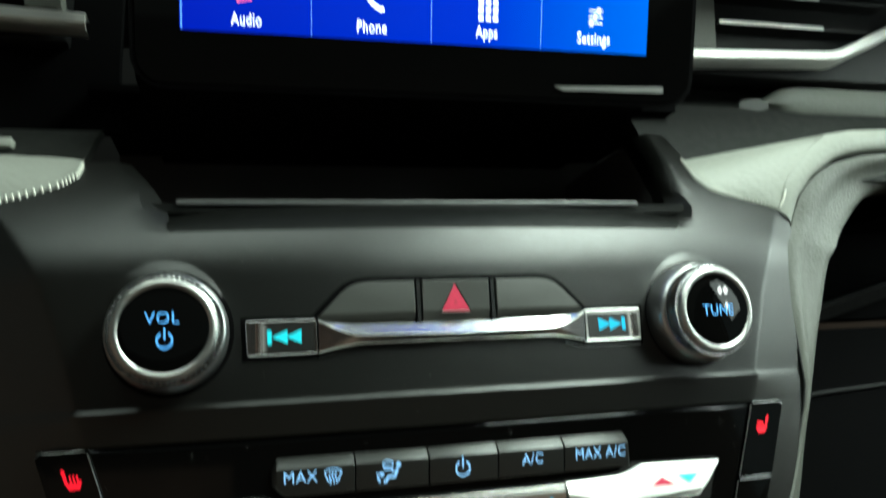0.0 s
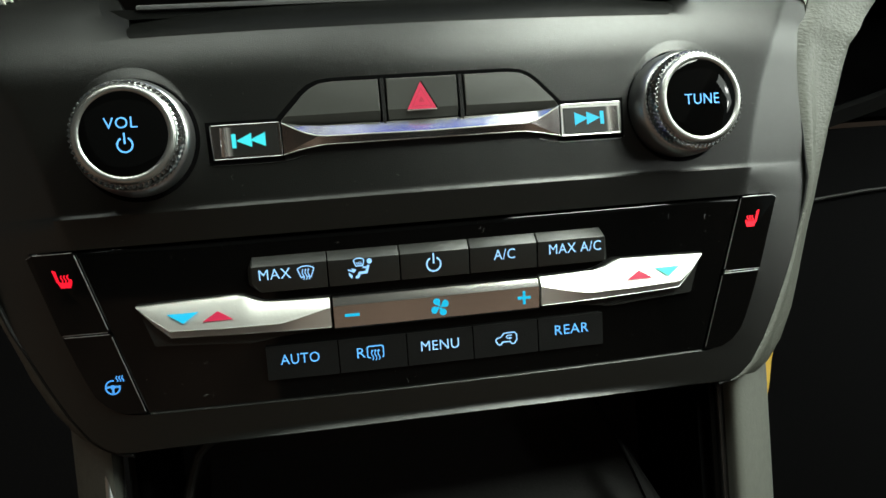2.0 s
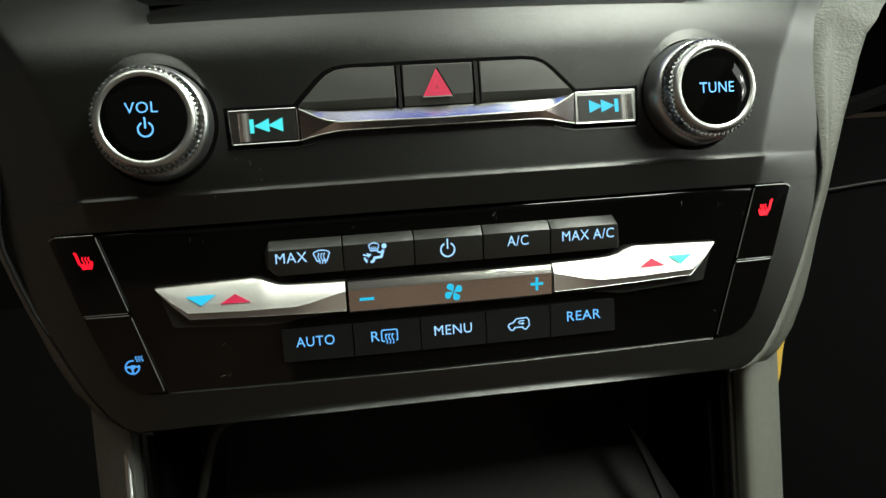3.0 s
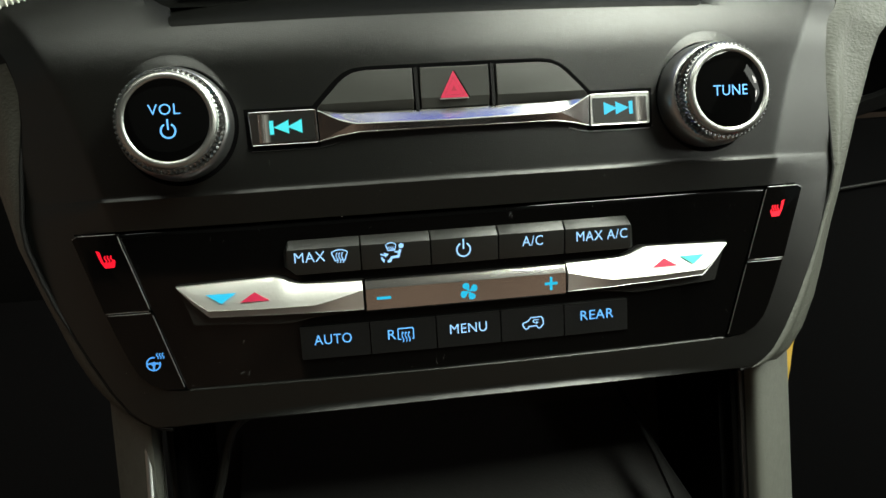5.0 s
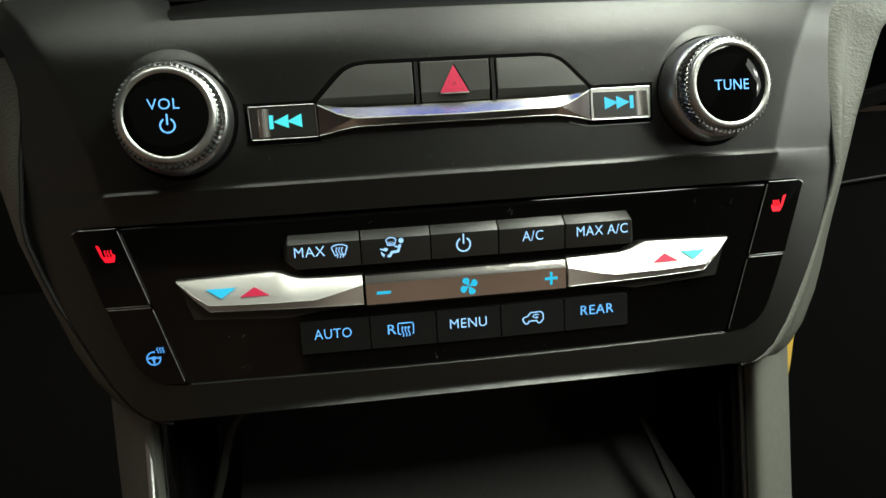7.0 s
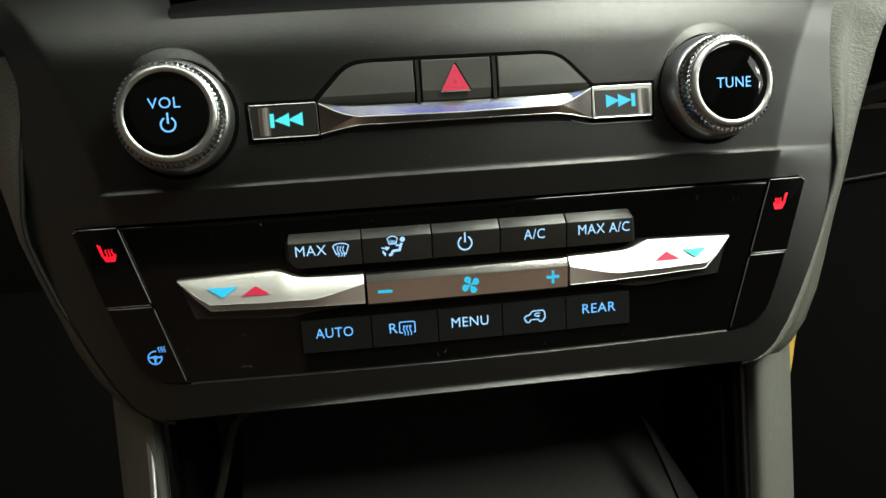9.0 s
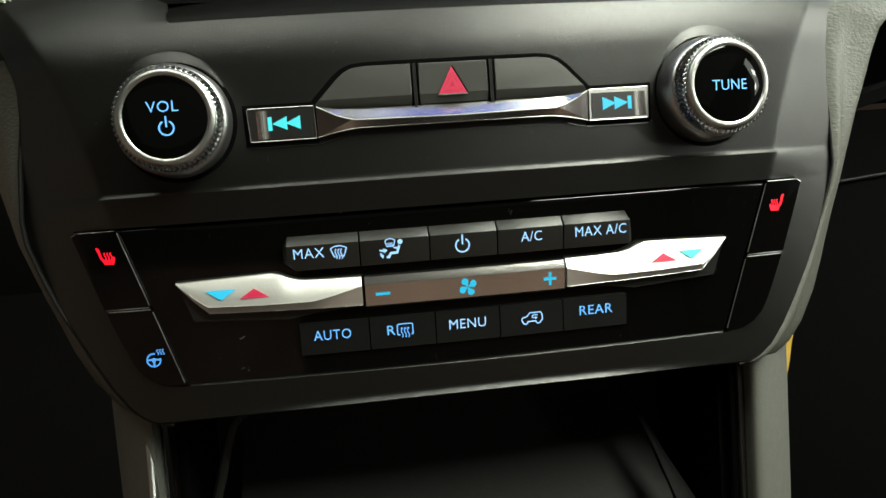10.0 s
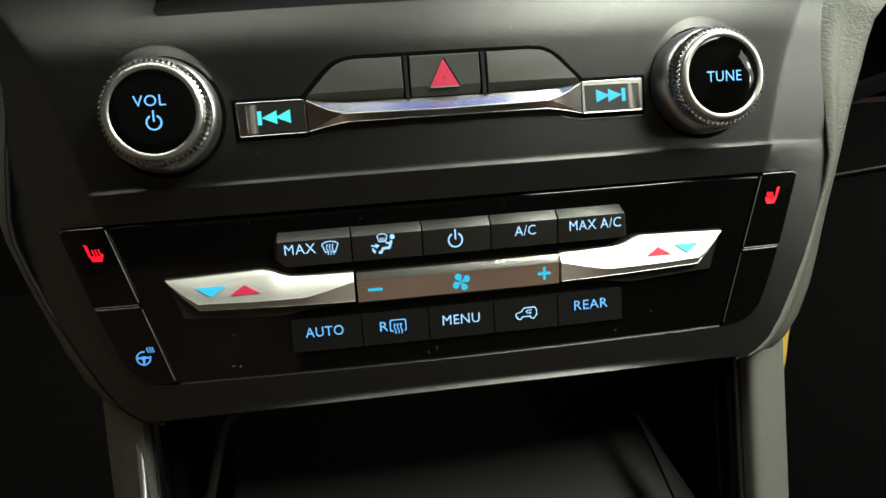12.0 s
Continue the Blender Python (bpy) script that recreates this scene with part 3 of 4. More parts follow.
def icon_seat_heat(s=1):
    bm = bmesh.new()
    stroke(bm, [(-3.4 * s, 3.9), (-2.4 * s, 3.4), (-1.2 * s, -1.0), (-0.3 * s, -2.6), (2.9 * s, -2.6), (3.5 * s, -0.6), (3.2 * s, 0.2)], 0.8)
    blob(bm, [(-1.1 * s, -0.8), (-0.2 * s, -2.5), (2.9 * s, -2.5), (3.4 * s, -0.9)][::s])
    stroke(bm, [(-1.2 * s, -0.6), (0.2 * s, -1.2), (3.4 * s, -1.0)], 0.6)
    waves(bm, (0.0, 1.2 * s, 2.4 * s), -0.9, 2.0, 0.6)
    blob(bm, [(-3.5 * s, 4.1), (-2.6 * s, 3.9), (-1.0 * s, -0.6), (-1.9 * s, -0.9)])
    return bm


def icon_wheel_heat():
    bm = bmesh.new()
    stroke(bm, arc(-1.0, -1.2, 2.7, 75, 375, 24), 0.75)
    stroke(bm, [(-3.6, -1.2), (-1.0, -0.8), (1.6, -1.2)], 0.9)
    stroke(bm, [(-1.0, -0.9), (-1.0, -3.8)], 1.0)
    blob(bm, arc(-1.0, -1.2, 0.95, 0, 330, 11))
    waves(bm, (0.9, 2.0, 3.1), 0.9, 2.9, 0.5, 0.4)
    return bm


def icon_skip(s=1):
    bm = bmesh.new()
    for base, tip in ((-6.4, -0.5), (-1.2, 4.7)):
        pts = [(s * base, 2.65), (s * base, -2.65), (s * tip, 0)]
        blob(bm, pts if s > 0 else pts[::-1])
    stroke(bm, [(s * 5.5, 2.65), (s * 5.5, -2.65)], 1.9)
    return bm


# ---- knobs ----
def knob(name, u, label, legend):
    v = 72.4
    f = 26.3
    base = fascia_w(110, 72.4)
    k = thing(name, (u, v, base), label, "knob", group="radio knobs")
    part("skirt", lathe([(21.2, base - 4), (21.9, base + 2.0), (21.8, base + 6.0), (21.6, base + 9.0), (21.2, base + 10.6), (20.6, base + 11.7), (19.9, base + 12.3), (19.4, base + 12.4)], (u, v)), SKIRT, k, "polished grey metal skirt")
    # slanted teeth in rows that change direction, like a herringbone
    bm = bmesh.new()
    teeth = 60
    prof = [(19.2, base + 12.0, 0, 0), (19.6, base + 12.5, 1, 0), (19.6, base + 14.7, 1, 0.55), (19.45, base + 16.8, 1, 0), (19.1, base + 18.7, 0.9, 0.55), (18.5, f - 2.2, 0.5, 0.3), (17.8, f - 1.7, 0, 0.3)]
    rings = []
    for r, w, d, turn in prof:
        ring = []
        for i in range(teeth):
            for q, rise in ((0, 0.5), (0.22, 0.42), (0.55, -0.55), (0.78, -0.5)):
                a = 2 * math.pi * (i + q + turn) / teeth
                ring.append(bm.verts.new((u + (r + d * rise) * math.cos(a), v + (r + d * rise) * math.sin(a), w)))
        rings.append(ring)
    for a, b in zip(rings, rings[1:]):
        for i in range(len(a)):
            j = (i + 1) % len(a)
            bm.faces.new((a[i], a[j], b[j], b[i]))
    part("knurled_grip", bm, KNURL, k, "herringbone-knurled metal grip", smooth=20)
    part("rim", lathe([(18.1, f - 2.2), (18.1, f - 1.3), (17.9, f - 0.75), (17.5, f - 0.3), (16.9, f), (16.3, f + 0.08), (15.8, f - 0.02), (15.4, f - 0.22), (15.15, f - 0.5), (15.05, f - 1.2)], (u, v)), RIM, k, "satin silver bevelled rim")
    face = part("face", lathe([(15.15, f - 0.3), (14.5, f - 0.16), (11, f + 0.03), (6, f + 0.22), (0, f + 0.3)], (u, v)), KNOB_GLOSS, k, "glossy black domed face")
    dome = lambda a, b: f + 0.3 - 0.0022 * ((a - u) ** 2 + (b - v) ** 2)
    legend(face, u, v, dome)
    # the knob leans outward with the bowed fascia, about its face
    lean = 4.0 if u > 0 else 0.0
    out = Matrix.Translation((0, 0, (f - base) * UNIT))
    k.matrix_world = k.matrix_world @ out @ pose(0, 0, 0, 0, lean, 0) @ out.inverted()
    return k


def volume_legend(k, u, v, dome):
    part("word", laid(writing("VOL", 4.2, 11.5), u - 0.6, v + 3.9, dome), BLUE_LIT, k, "backlit word")
    part("power_symbol", laid(icon_power(2.6), u + 0.3, v - 3.6, dome), BLUE_LIT, k, "backlit power symbol")


def tune_legend(k, u, v, dome):
    part("word", laid(writing("TUNE", 4.4, 15.0), u - 0.1, v - 0.4, dome), BLUE_LIT, k, "backlit word")


knob("volume_knob", -110, "round volume knob with silver rim and black face", volume_legend)
knob("tuning_knob", 110, "round tuning knob with silver rim and black face", tune_legend)


# ---- radio buttons ----
def skip_button(name, s, label):
    outline = [(s * 82.2, 75.2), (s * 56.2, 75.0), (s * 55.8, 62.4), (s * 81.6, 62.4)]
    f = lambda u, v: fascia_w(u, v)
    lean = -0.03 if s > 0 else 0.12
    b = thing(name, (s * 69, 68.8, fascia_w(69, 68.8)), label, "button", group="track buttons")
    part("surround", prism([(s * 84.2, 77.0), (s * 55.3, 76.8), (s * 55.0, 60.5), (s * 83.6, 60.5)], lambda u, v: f(u, v) - 3, lambda u, v: f(u, v) + 0.6, 0.5, 3), DEEP, b)
    part("highlight_line", tube([(s * a, v, f(a, v) + 0.2) for a, v in ((47, 62.2), (51, 61.0), (56, 60.2), (70, 60.2), (82, 60.3), (84.0, 61.2))], 0.22, 6), SKIRT if s > 0 else EDGE_GLOSS, b, "highlight under the button, put in as a fine line")
    part("frame", prism(outline, lambda u, v: f(u, v) - 2, lambda u, v: f(u, v) + 2.4 + lean * (v - 68.6), 0.7, 3), KNURL if s < 0 else RIM, b, "bright chrome rim")
    top = lambda u, v: f(u, v) + 2.75 + lean * (v - 68.6)
    # mirror face rolling away towards its outer end, dark reflection painted on the rest
    roll = lambda u, v: top(u, v) - (0.05 if s < 0 else 0.015) * max(0.0, abs(u) - 76.0) ** 2
    cols = [57.0 + (81.0 - 57.0) * k / 16 for k in range(17)]
    lens = part("face", sheet([[(s * a, v, roll(a, v)) for a in cols] for v in (63.3, 66, 69, 71.5, 74.2 if s < 0 else 73.5)], 2.5), REFLECTION_LEFT if s < 0 else REFLECTION_RIGHT, b, "chrome face with a dark reflection painted into its inner part")
    ring = outline + outline[:1]
    for (a0, b0), (a1, b1) in zip(ring, ring[1:]):
        line = [(a0 + (a1 - a0) * q, b0 + (b1 - b0) * q) for q in (0.01, 0.5, 0.99)]
        part("rim_line", tube([(p, r, f(p, r) + 2.3 + lean * (r - 68.6)) for p, r in line], 0.28, 8), KNURL if s < 0 else RIM, b, "polished rim edge")
    part("skip_symbol", laid(icon_skip(1 if s > 0 else -1), s * 68.1, 69.0, top), SKIP_LIT if s < 0 else CYAN_LIT, lens, "backlit cyan skip symbol")
    return b


skip_button("previous_button", -1, "chrome framed previous track button beside the volume knob")
skip_button("next_button", 1, "chrome framed next track button beside the tuning knob")

well = thing("button_well", (0, 73, fascia_w(0, 80)), "black recessed well behind the radio buttons", "trim")
inner = [(-55.4, 75.4), (-46.6, 84.6), (-43.7, 87.0), (-40.2, 88.5), (-35, 89.0)]
outer = [(-57.8, 76.4), (-48.2, 86.3), (-44.7, 89.0), (-40.7, 90.6), (-35.2, 91.2)]
inner, outer = (loop + [(-u, v) for u, v in loop[::-1]] for loop in (inner, outer))
rows_ = []
for i in range(len(inner) - 1):
    n = 24 if i == 4 else 5
    for k in range(n + (i == len(inner) - 2)):
        ends = [(a[0] + (b[0] - a[0]) * k / n, a[1] + (b[1] - a[1]) * k / n) for a, b in ((inner[i], inner[i + 1]), (outer[i], outer[i + 1]))]
        rows_.append([(*ends[0], fascia_w(*ends[0]) + 0.15), (*ends[0], fascia_w(*ends[0]) + 0.25), (*ends[1], fascia_w(*ends[1]) + 0.2), (*ends[1], fascia_w(*ends[1]) - 1)])
part("groove", sheet(rows_), DEEP, well, "black groove round the buttons")
for s in (-1, 1):
    part("gap_floor", prism([(s * 18.2, 72.5), (s * 12.8, 72.5), (s * 12.8, 90.0), (s * 18.2, 90.0)], lambda u, v: fascia_w(u, v) - 3, lambda u, v: fascia_w(u, v) + 0.3, 0), DEEP, well)
    rib = part("divider", prism([(s * 16.2, 72.6), (s * 14.8, 72.6), (s * 14.8, 89.4), (s * 16.2, 89.4)], lambda u, v: fascia_w(u, v), lambda u, v: fascia_w(u, v) + 2.3, 0.55, 4), BLACK, well, "thin rounded dark rib")
    part("rib_highlight", tube([(s * 15.5 + 0.5, v, fascia_w(15.5, v) + 2.0) for v in (73, 77, 82, 88.6)], 0.14, 6), EDGE_GLOSS, rib, "highlight line on the rib's right side")


def cap(name, outline, label, category="button"):
    """A folded button cap: upper face, and a lower face turned down."""
    c = thing(name, (sum(p[0] for p in outline) / len(outline), 80, fascia_w(0, 80)), label, category, group="radio buttons")
    top = lambda u, v: fascia_w(u, v) + 2.6 - (max(0.0, 77.0 - v) * 0.5)
    us = [p[0] for p in outline]
    bm = prism(outline, lambda u, v: fascia_w(u, v) - 1, top, 0.0)
    bmesh.ops.bisect_plane(bm, geom=bm.verts[:] + bm.edges[:] + bm.faces[:], plane_co=(0, 77.0, 0), plane_no=(0, 1, 0))
    for vert in bm.verts:
        if vert.co.z > fascia_w(vert.co.x, vert.co.y) + 0.5:
            vert.co.z = top(vert.co.x, vert.co.y)
    bevelled(bm, 0.45, 2, lambda e: min(x.co.z - fascia_w(x.co.x, x.co.y) for x in e.verts) > 0.4)
    return part("cap", bm, SATIN_CAP, c, smooth=14), top


arc_l = [(-55.4, 75.6), (-46.4, 84.8), (-43.5, 87.2), (-40.0, 88.7), (-35, 89.3), (-17.0, 89.2), (-17.0, 73.0), (-53.0, 73.4)]
cap("blank_button", arc_l, "blank charcoal button beside the hazard switch")
cap("blank_button", [(-u, v) for u, v in arc_l][::-1], "blank charcoal button beside the hazard switch")
haz, haz_top = cap("hazard_button", [(-13.9, 89.2), (13.9, 89.2), (13.9, 73.0), (-13.9, 73.0)], "charcoal hazard switch with red triangle")
flat_haz = lambda u, v: haz_top(u, 78)


def triangle_ring(big, small):
    """A triangular frame between two sizes of the warning sign."""
    corners = [(0, 5.9), (5.7, -4.7), (-5.7, -4.7)]
    mid = (0, -1.3)
    tri = bmesh.new()
    ov, iv = [[tri.verts.new((mid[0] + (x - mid[0]) * k, mid[1] + (y - mid[1]) * k, 0)) for x, y in corners] for k in (big, small)]
    for i in range(3):
        j = (i + 1) % 3
        tri.faces.new((ov[i], ov[j], iv[j], iv[i]))
    return tri


part("warning_triangle", laid(triangle_ring(1.0, 0.7), -0.6, 81.3, flat_haz, 0.3, 0.1), RED_PAINT, haz, "red warning triangle")
part("triangle_line", laid(triangle_ring(0.7, 0.62), -0.6, 81.3, flat_haz, 0.2, 0.1), RED_DIM, haz, "darker red inner line")
part("triangle_field", laid(triangle_ring(0.62, 0.2), -0.6, 81.3, flat_haz, 0.3, 0.1), RED_PAINT, haz, "red inner triangle")
part("triangle_core", laid(triangle_ring(0.2, 0.02), -0.6, 81.3, flat_haz, 0.2, 0.1), RED_DIM, haz, "darker red core")
part("triangle_lit_edge", laid(stroke(bmesh.new(), [(-5.9, -5.0), (5.9, -5.0)], 0.5), -0.6, 81.3, flat_haz, 0.2, 0.1), RIM, haz, "bright strip for the light on the sign's lower edge")
part("triangle_shade", laid(stroke(bmesh.new(), [(0.3, 6.1), (6.1, -4.7)], 0.6), -0.6, 81.3, flat_haz, 0.2, 0.1), DEEP, haz, "dark strip for the shade at the sign's right edge")

bar = thing("chrome_trim_bar", (0, 68, fascia_w(0, 68)), "polished chrome trim bar with flared ends under the radio buttons", "trim")
prof = []
for u in (-55.2, -53, -50.5, -47.5, -44.7, -42, -40, -30, -15, 0, 15, 30, 40, 42, 44.7, 47.5, 50.5, 53, 55.2):
    a = abs(u)
    top_v = lerp_table([(0, 72.6), (40, 72.8), (47.5, 73.2), (55.2, 74.9)], a)
    fold_v = lerp_table([(0, 67.6), (40, 68.2), (44, 69.1), (47.5, 70.4), (50.5, 71.9), (55.2, 74.5)], a)
    turn_v = lerp_table([(0, 67.4), (40, 68.0), (42, 68.2), (47.5, 65.9), (55.2, 62.7)], a)
    low_v = lerp_table([(0, 65.0), (40, 65.0), (47.5, 64.0), (55.2, 62.4)], a)
    b0 = fascia_w(u, 68)
    fold_w = lerp_table([(0, 6.0), (40, 5.6), (44, 5.1), (47.5, 4.4), (50.5, 4.2), (55.2, 3.4)], a)
    turn_w = lerp_table([(0, 6.0), (40, 5.6), (42, 5.4), (55.2, 2.2)], a)
    low_w = lerp_table([(0, 3.6), (40, 3.6), (55.2, 2.0)], a)
    prof.append([(u, top_v, b0 + 1.2 + a * 0.02), (u, fold_v, b0 + fold_w), (u, turn_v, b0 + turn_w), (u, low_v, b0 + low_w), (u, low_v - 0.3, b0 - 1)])
part("upper_facet", sheet([r[:2] for r in prof], 0), BAR, bar, "upper polished facet", smooth=20)
for rows_ in (prof[:6], prof[-6:]):
    part("end_facet", sheet([[r[1], tuple((p + q) / 2 for p, q in zip(r[1], r[2])), r[2]] for r in rows_], 0), FACE_CHROME, bar, "flat triangular end facet", smooth=20)
part("middle_fold", sheet([r[1:3] for r in prof[5:-5]], 0), RIM, bar, "bright fold")
part("lower_facet", sheet([r[2:] for r in prof], 0), BAR, bar, "lower polished facet", smooth=20)
part("fold_line", tube([(r[1][0], r[1][1], r[1][2] - 0.05) for r in prof], 0.2, 8), RIM, bar, "bright fold line")
part("lower_edge", tube([(r[3][0], r[3][1] + 0.2, r[3][2]) for r in prof], 0.25, 8), RIM, bar, "rounded lower edge")


# ---- climate buttons ----
def climate_button(name, u0, u1, v0, v1, upper, label, legends):
    g = gloss_w
    b = thing(name, ((u0 + u1) / 2, (v0 + v1) / 2, g((u0 + u1) / 2, v0)), label, "button", group="upper climate buttons" if upper else "lower climate buttons")
    lift = 4.0 if upper else 2.0
    k = 0.25
    if upper:
        edge_v = v1 - 3.8
        g0, g1 = g(u0, edge_v), g(u1, edge_v)
        L, R = u0 + k, u1 - k
        pts = [(L, v1, g0 + 0.6), (R, v1, g1 + 0.6), (R, edge_v, g1 + lift), (L, edge_v, g0 + lift), (R, v0, g(u1, v0) + 2.6), (L, v0, g(u0, v0) + 2.6)]
        faces = [(0, 1, 2, 3), (3, 2, 4, 5)]
        if u0 < -60:
            pts[0] = (L + 2.0, v1, g0 + 0.6)
            pts[3] = (L + 1.6, edge_v, g0 + lift)
            pts += [(L, edge_v - 0.6, g0 + 0.8), (L, v0 + 3.6, g0 + 0.8), (L + 4.6, v0, g0 + 2.6)]
            pts[5] = (L + 1.6, v0 + 3.9, g0 + 2.8)
            faces = [(0, 1, 2, 3), (3, 2, 4, 8, 5), (0, 3, 6), (3, 5, 7, 6), (5, 8, 7)]
        elif u1 > 60:
            pts[1] = (R - 2.4, v1, g1 + 0.6)
            pts[2] = (R - 1.6, edge_v, g1 + lift)
            pts[4] = (R - 1.6, v0, g1 + 2.6)
            pts += [(R, edge_v - 0.6, g1 + 0.8), (R, v0 + 0.8, g1 + 0.8)]
            faces = [(0, 1, 2, 3), (3, 2, 4, 5), (1, 6, 2), (2, 6, 7, 4)]
        bm = facets(pts, faces, 7)
        bevelled(bm, 0.35, 2)
        top = plane_w(pts[3], pts[2], pts[4])
    else:
        top = lambda u, v: g(u, v) + lift - 0.06 * (v1 - v)
        bm = prism([(u0 + k, v1), (u1 - k, v1), (u1 - k, v0), (u0 + k, v0)], lambda u, v: g(u, v) - 3, top, 0.4)
    key = part("cap", bm, CLIMATE_CAP if upper else BLACK, b, smooth=25)
    for nm, lbm, du, dv, mat in legends:
        part(nm, laid(lbm, (u0 + u1) / 2 + du, dv, top), mat, key, "backlit legend")
    return b


UP = [-73.8, -42.7, -14.2, 14.0, 42.4, 73.4]
LOW = [-69.8, -41.2, -13.7, 13.6, 41.2, 70.0]
ups = [("max_defrost_button", "black button lettered MAX with windscreen symbol", [("word", writing("MAX", 4.3, 12.3), -4.85, 16.9, PALE_LIT), ("windscreen_symbol", icon_windscreen(), 7.1, 16.6, PALE_LIT)]),
       ("air_direction_button", "black button with seated figure airflow symbol", [("airflow_symbol", icon_air_person(), -1.4, 15.7, PALE_LIT)]),
       ("climate_power_button", "black climate button with power symbol", [("power_symbol", icon_power(), -0.6, 15.6, PALE_LIT)]),
       ("air_conditioning_button", "black button lettered A/C", [("word", writing("A/C", 4.3, 8.9), 0.3, 16.6, PALE_LIT)]),
       ("max_cooling_button", "black button lettered MAX A/C", [("word", writing("MAX A/C", 4.3, 22.6), 0.8, 16.7, PALE_LIT)])]
for (nm, lb, lg), u0, u1 in zip(ups, UP, UP[1:]):
    climate_button(nm, u0, u1, 10.0, 24.0, True, lb, lg)
lows = [("auto_button", "black climate button lettered AUTO", [("word", writing("AUTO", 4.3, 15.3), -1.0, -17.5, BLUE_LIT)]),
        ("rear_defrost_button", "black button lettered R with rear window symbol", [("letter", writing("R", 4.3, 3.3), -4.9, -17.9, BLUE_LIT), ("rear_window_symbol", icon_rear_window(), 0.85, -18.0, BLUE_LIT)]),
        ("menu_button", "black climate button lettered MENU", [("word", writing("MENU", 4.3, 15.6), -0.25, -17.9, PALE_LIT)]),
        ("recirculation_button", "black button with car recirculation symbol", [("car_symbol", icon_recirculation(), 0.0, -18.4, PALE_LIT)]),
        ("rear_climate_button", "black climate button lettered REAR", [("word", writing("REAR", 4.3, 14.8), 0.3, -17.3, BLUE_LIT)])]
for (nm, lb, lg), u0, u1 in zip(lows, LOW, LOW[1:]):
    climate_button(nm, u0, u1, -25.4, -11.9, False, lb, lg)


# ---- silver rockers ----
def rocker(name, s, label):
    r = thing(name, (s * 79, 2, gloss_w(79, 2)), label, "rocker switch", group="temperature rockers")
    g = gloss_w
    ped = [(117.0, 9.6), (76.5, 10.6), (67, 6.6), (42.5, 6.6), (42.5, -6.6), (62.7, -8.0), (74, -9.6), (111.5, -7.4)]
    part("pedestal", prism([(s * a, b) for a, b in ped], lambda u, v: g(u, v) - 2, lambda u, v: g(u, v) + 1.6, 0.8), PEDESTAL, r, "smoked grey plinth")
    # curves along the cap, by distance from the console's middle: (a, v) and (a, w)
    top_v = [(43, 5.6), (55, 5.8), (67.3, 6.2), (71.8, 7.4), (75.7, 9.1), (79, 9.9), (97, 9.4), (117, 8.7)]
    top_w = [(43, 2.4), (67.3, 2.6), (79, 2.8), (117, 2.4)]
    bend_v = [(43, 2.9), (63, 3.9), (68.2, 4.5), (71.8, 6.0), (75.5, 8.6), (79, 9.7), (97, 9.2), (117, 8.6)]
    bend_w = [(43, 4.3), (63, 4.1), (71.8, 3.6), (79, 2.95), (117, 2.45)]
    ridge_v = [(43, 1.9), (55.8, -1.2), (62.7, -2.5), (83, -2.3), (104.5, -1.6), (110.7, 2.9), (117, 8.5)]
    ridge_w = [(43, 4.9), (62.7, 6.2), (83, 6.5), (104.5, 6.1), (110.7, 4.6), (117, 2.5)]
    foot_v = [(43, -6.1), (63, -5.6), (83, -5.0), (104.5, -4.3), (110.7, 1.2), (117, 8.4)]
    foot_w = [(43, 3.7), (62.7, 4.5), (83, 4.8), (104.5, 4.4), (117, 2.3)]
    bm = bmesh.new()
    lines = []
    for a in (43, 47, 51, 55.8, 59, 62.7, 65.5, 68.2, 70, 71.8, 73.6, 75.5, 77.3, 79, 83, 90, 97, 104.5, 107.6, 110.7, 113.8, 117):
        at = lambda vv, ww: (lerp_table(vv, a), lerp_table(ww, a))
        (tv, tw_), (bv, bw), (rv, rw), (fv, fw) = at(top_v, top_w), at(bend_v, bend_w), at(ridge_v, ridge_w), at(foot_v, foot_w)
        row = [(tv, tw_)] + [(bv + (rv - bv) * q, bw + (rw - bw) * q + 0.028 * (bv - rv) * math.sin(math.pi * q)) for q in (0, 0.15, 0.3, 0.45, 0.6, 0.75, 0.9, 1)] + [(fv, fw), (fv - 0.3, fw - 4)]
        lines.append([bm.verts.new((s * a, b, g(a, b) + c)) for b, c in row])
    for r0, r1 in zip(lines, lines[1:]):
        for i in range(len(r0) - 1):
            bm.faces.new((r0[i], r0[i + 1], r1[i + 1], r1[i]))
    ends = {k: [tuple(line[k].co) for line in lines] for k in (0, 8, 9)}
    skirt(bm, 5)
    body = part("silver_cap", bm, SILVER, r, "satin silver folded cap", smooth=16)
    part("ridge", tube(ends[8], 0.13, 8), RIM, body, "polished ridge line")
    part("upper_rim", tube(ends[0], 0.2, 8), RIM, body, "polished upper rim")
    part("lower_rim", tube(ends[9], 0.13, 8), RIM, body, "polished lower rim")
    face = lambda u, v: g(abs(u), v) + lerp_table([(-2.4, 6.4), (9.5, 2.9)], v) + 0.33 * math.sin(math.pi * min(1.0, max(0.0, (9.5 - v) / 11.9)))
    down = [(-6.0, 1.9), (6.0, 1.9), (0, -2.0)]
    up = [(-5.8, -1.8), (5.8, -1.8), (0, 1.8)]
    blue, red = (CYAN_LIT, RED_PAINT) if s < 0 else (GREEN_PAINT, RED_PAINT)
    part("down_arrow", laid(blob(bmesh.new(), down), s * 99.2, 3.0, face, 0.25, 0.2), blue, body, "blue cooler arrow")
    part("up_arrow", laid(blob(bmesh.new(), up), s * 86.0, 2.8, face, 0.25, 0.2), red, body, "red warmer arrow")
    return r


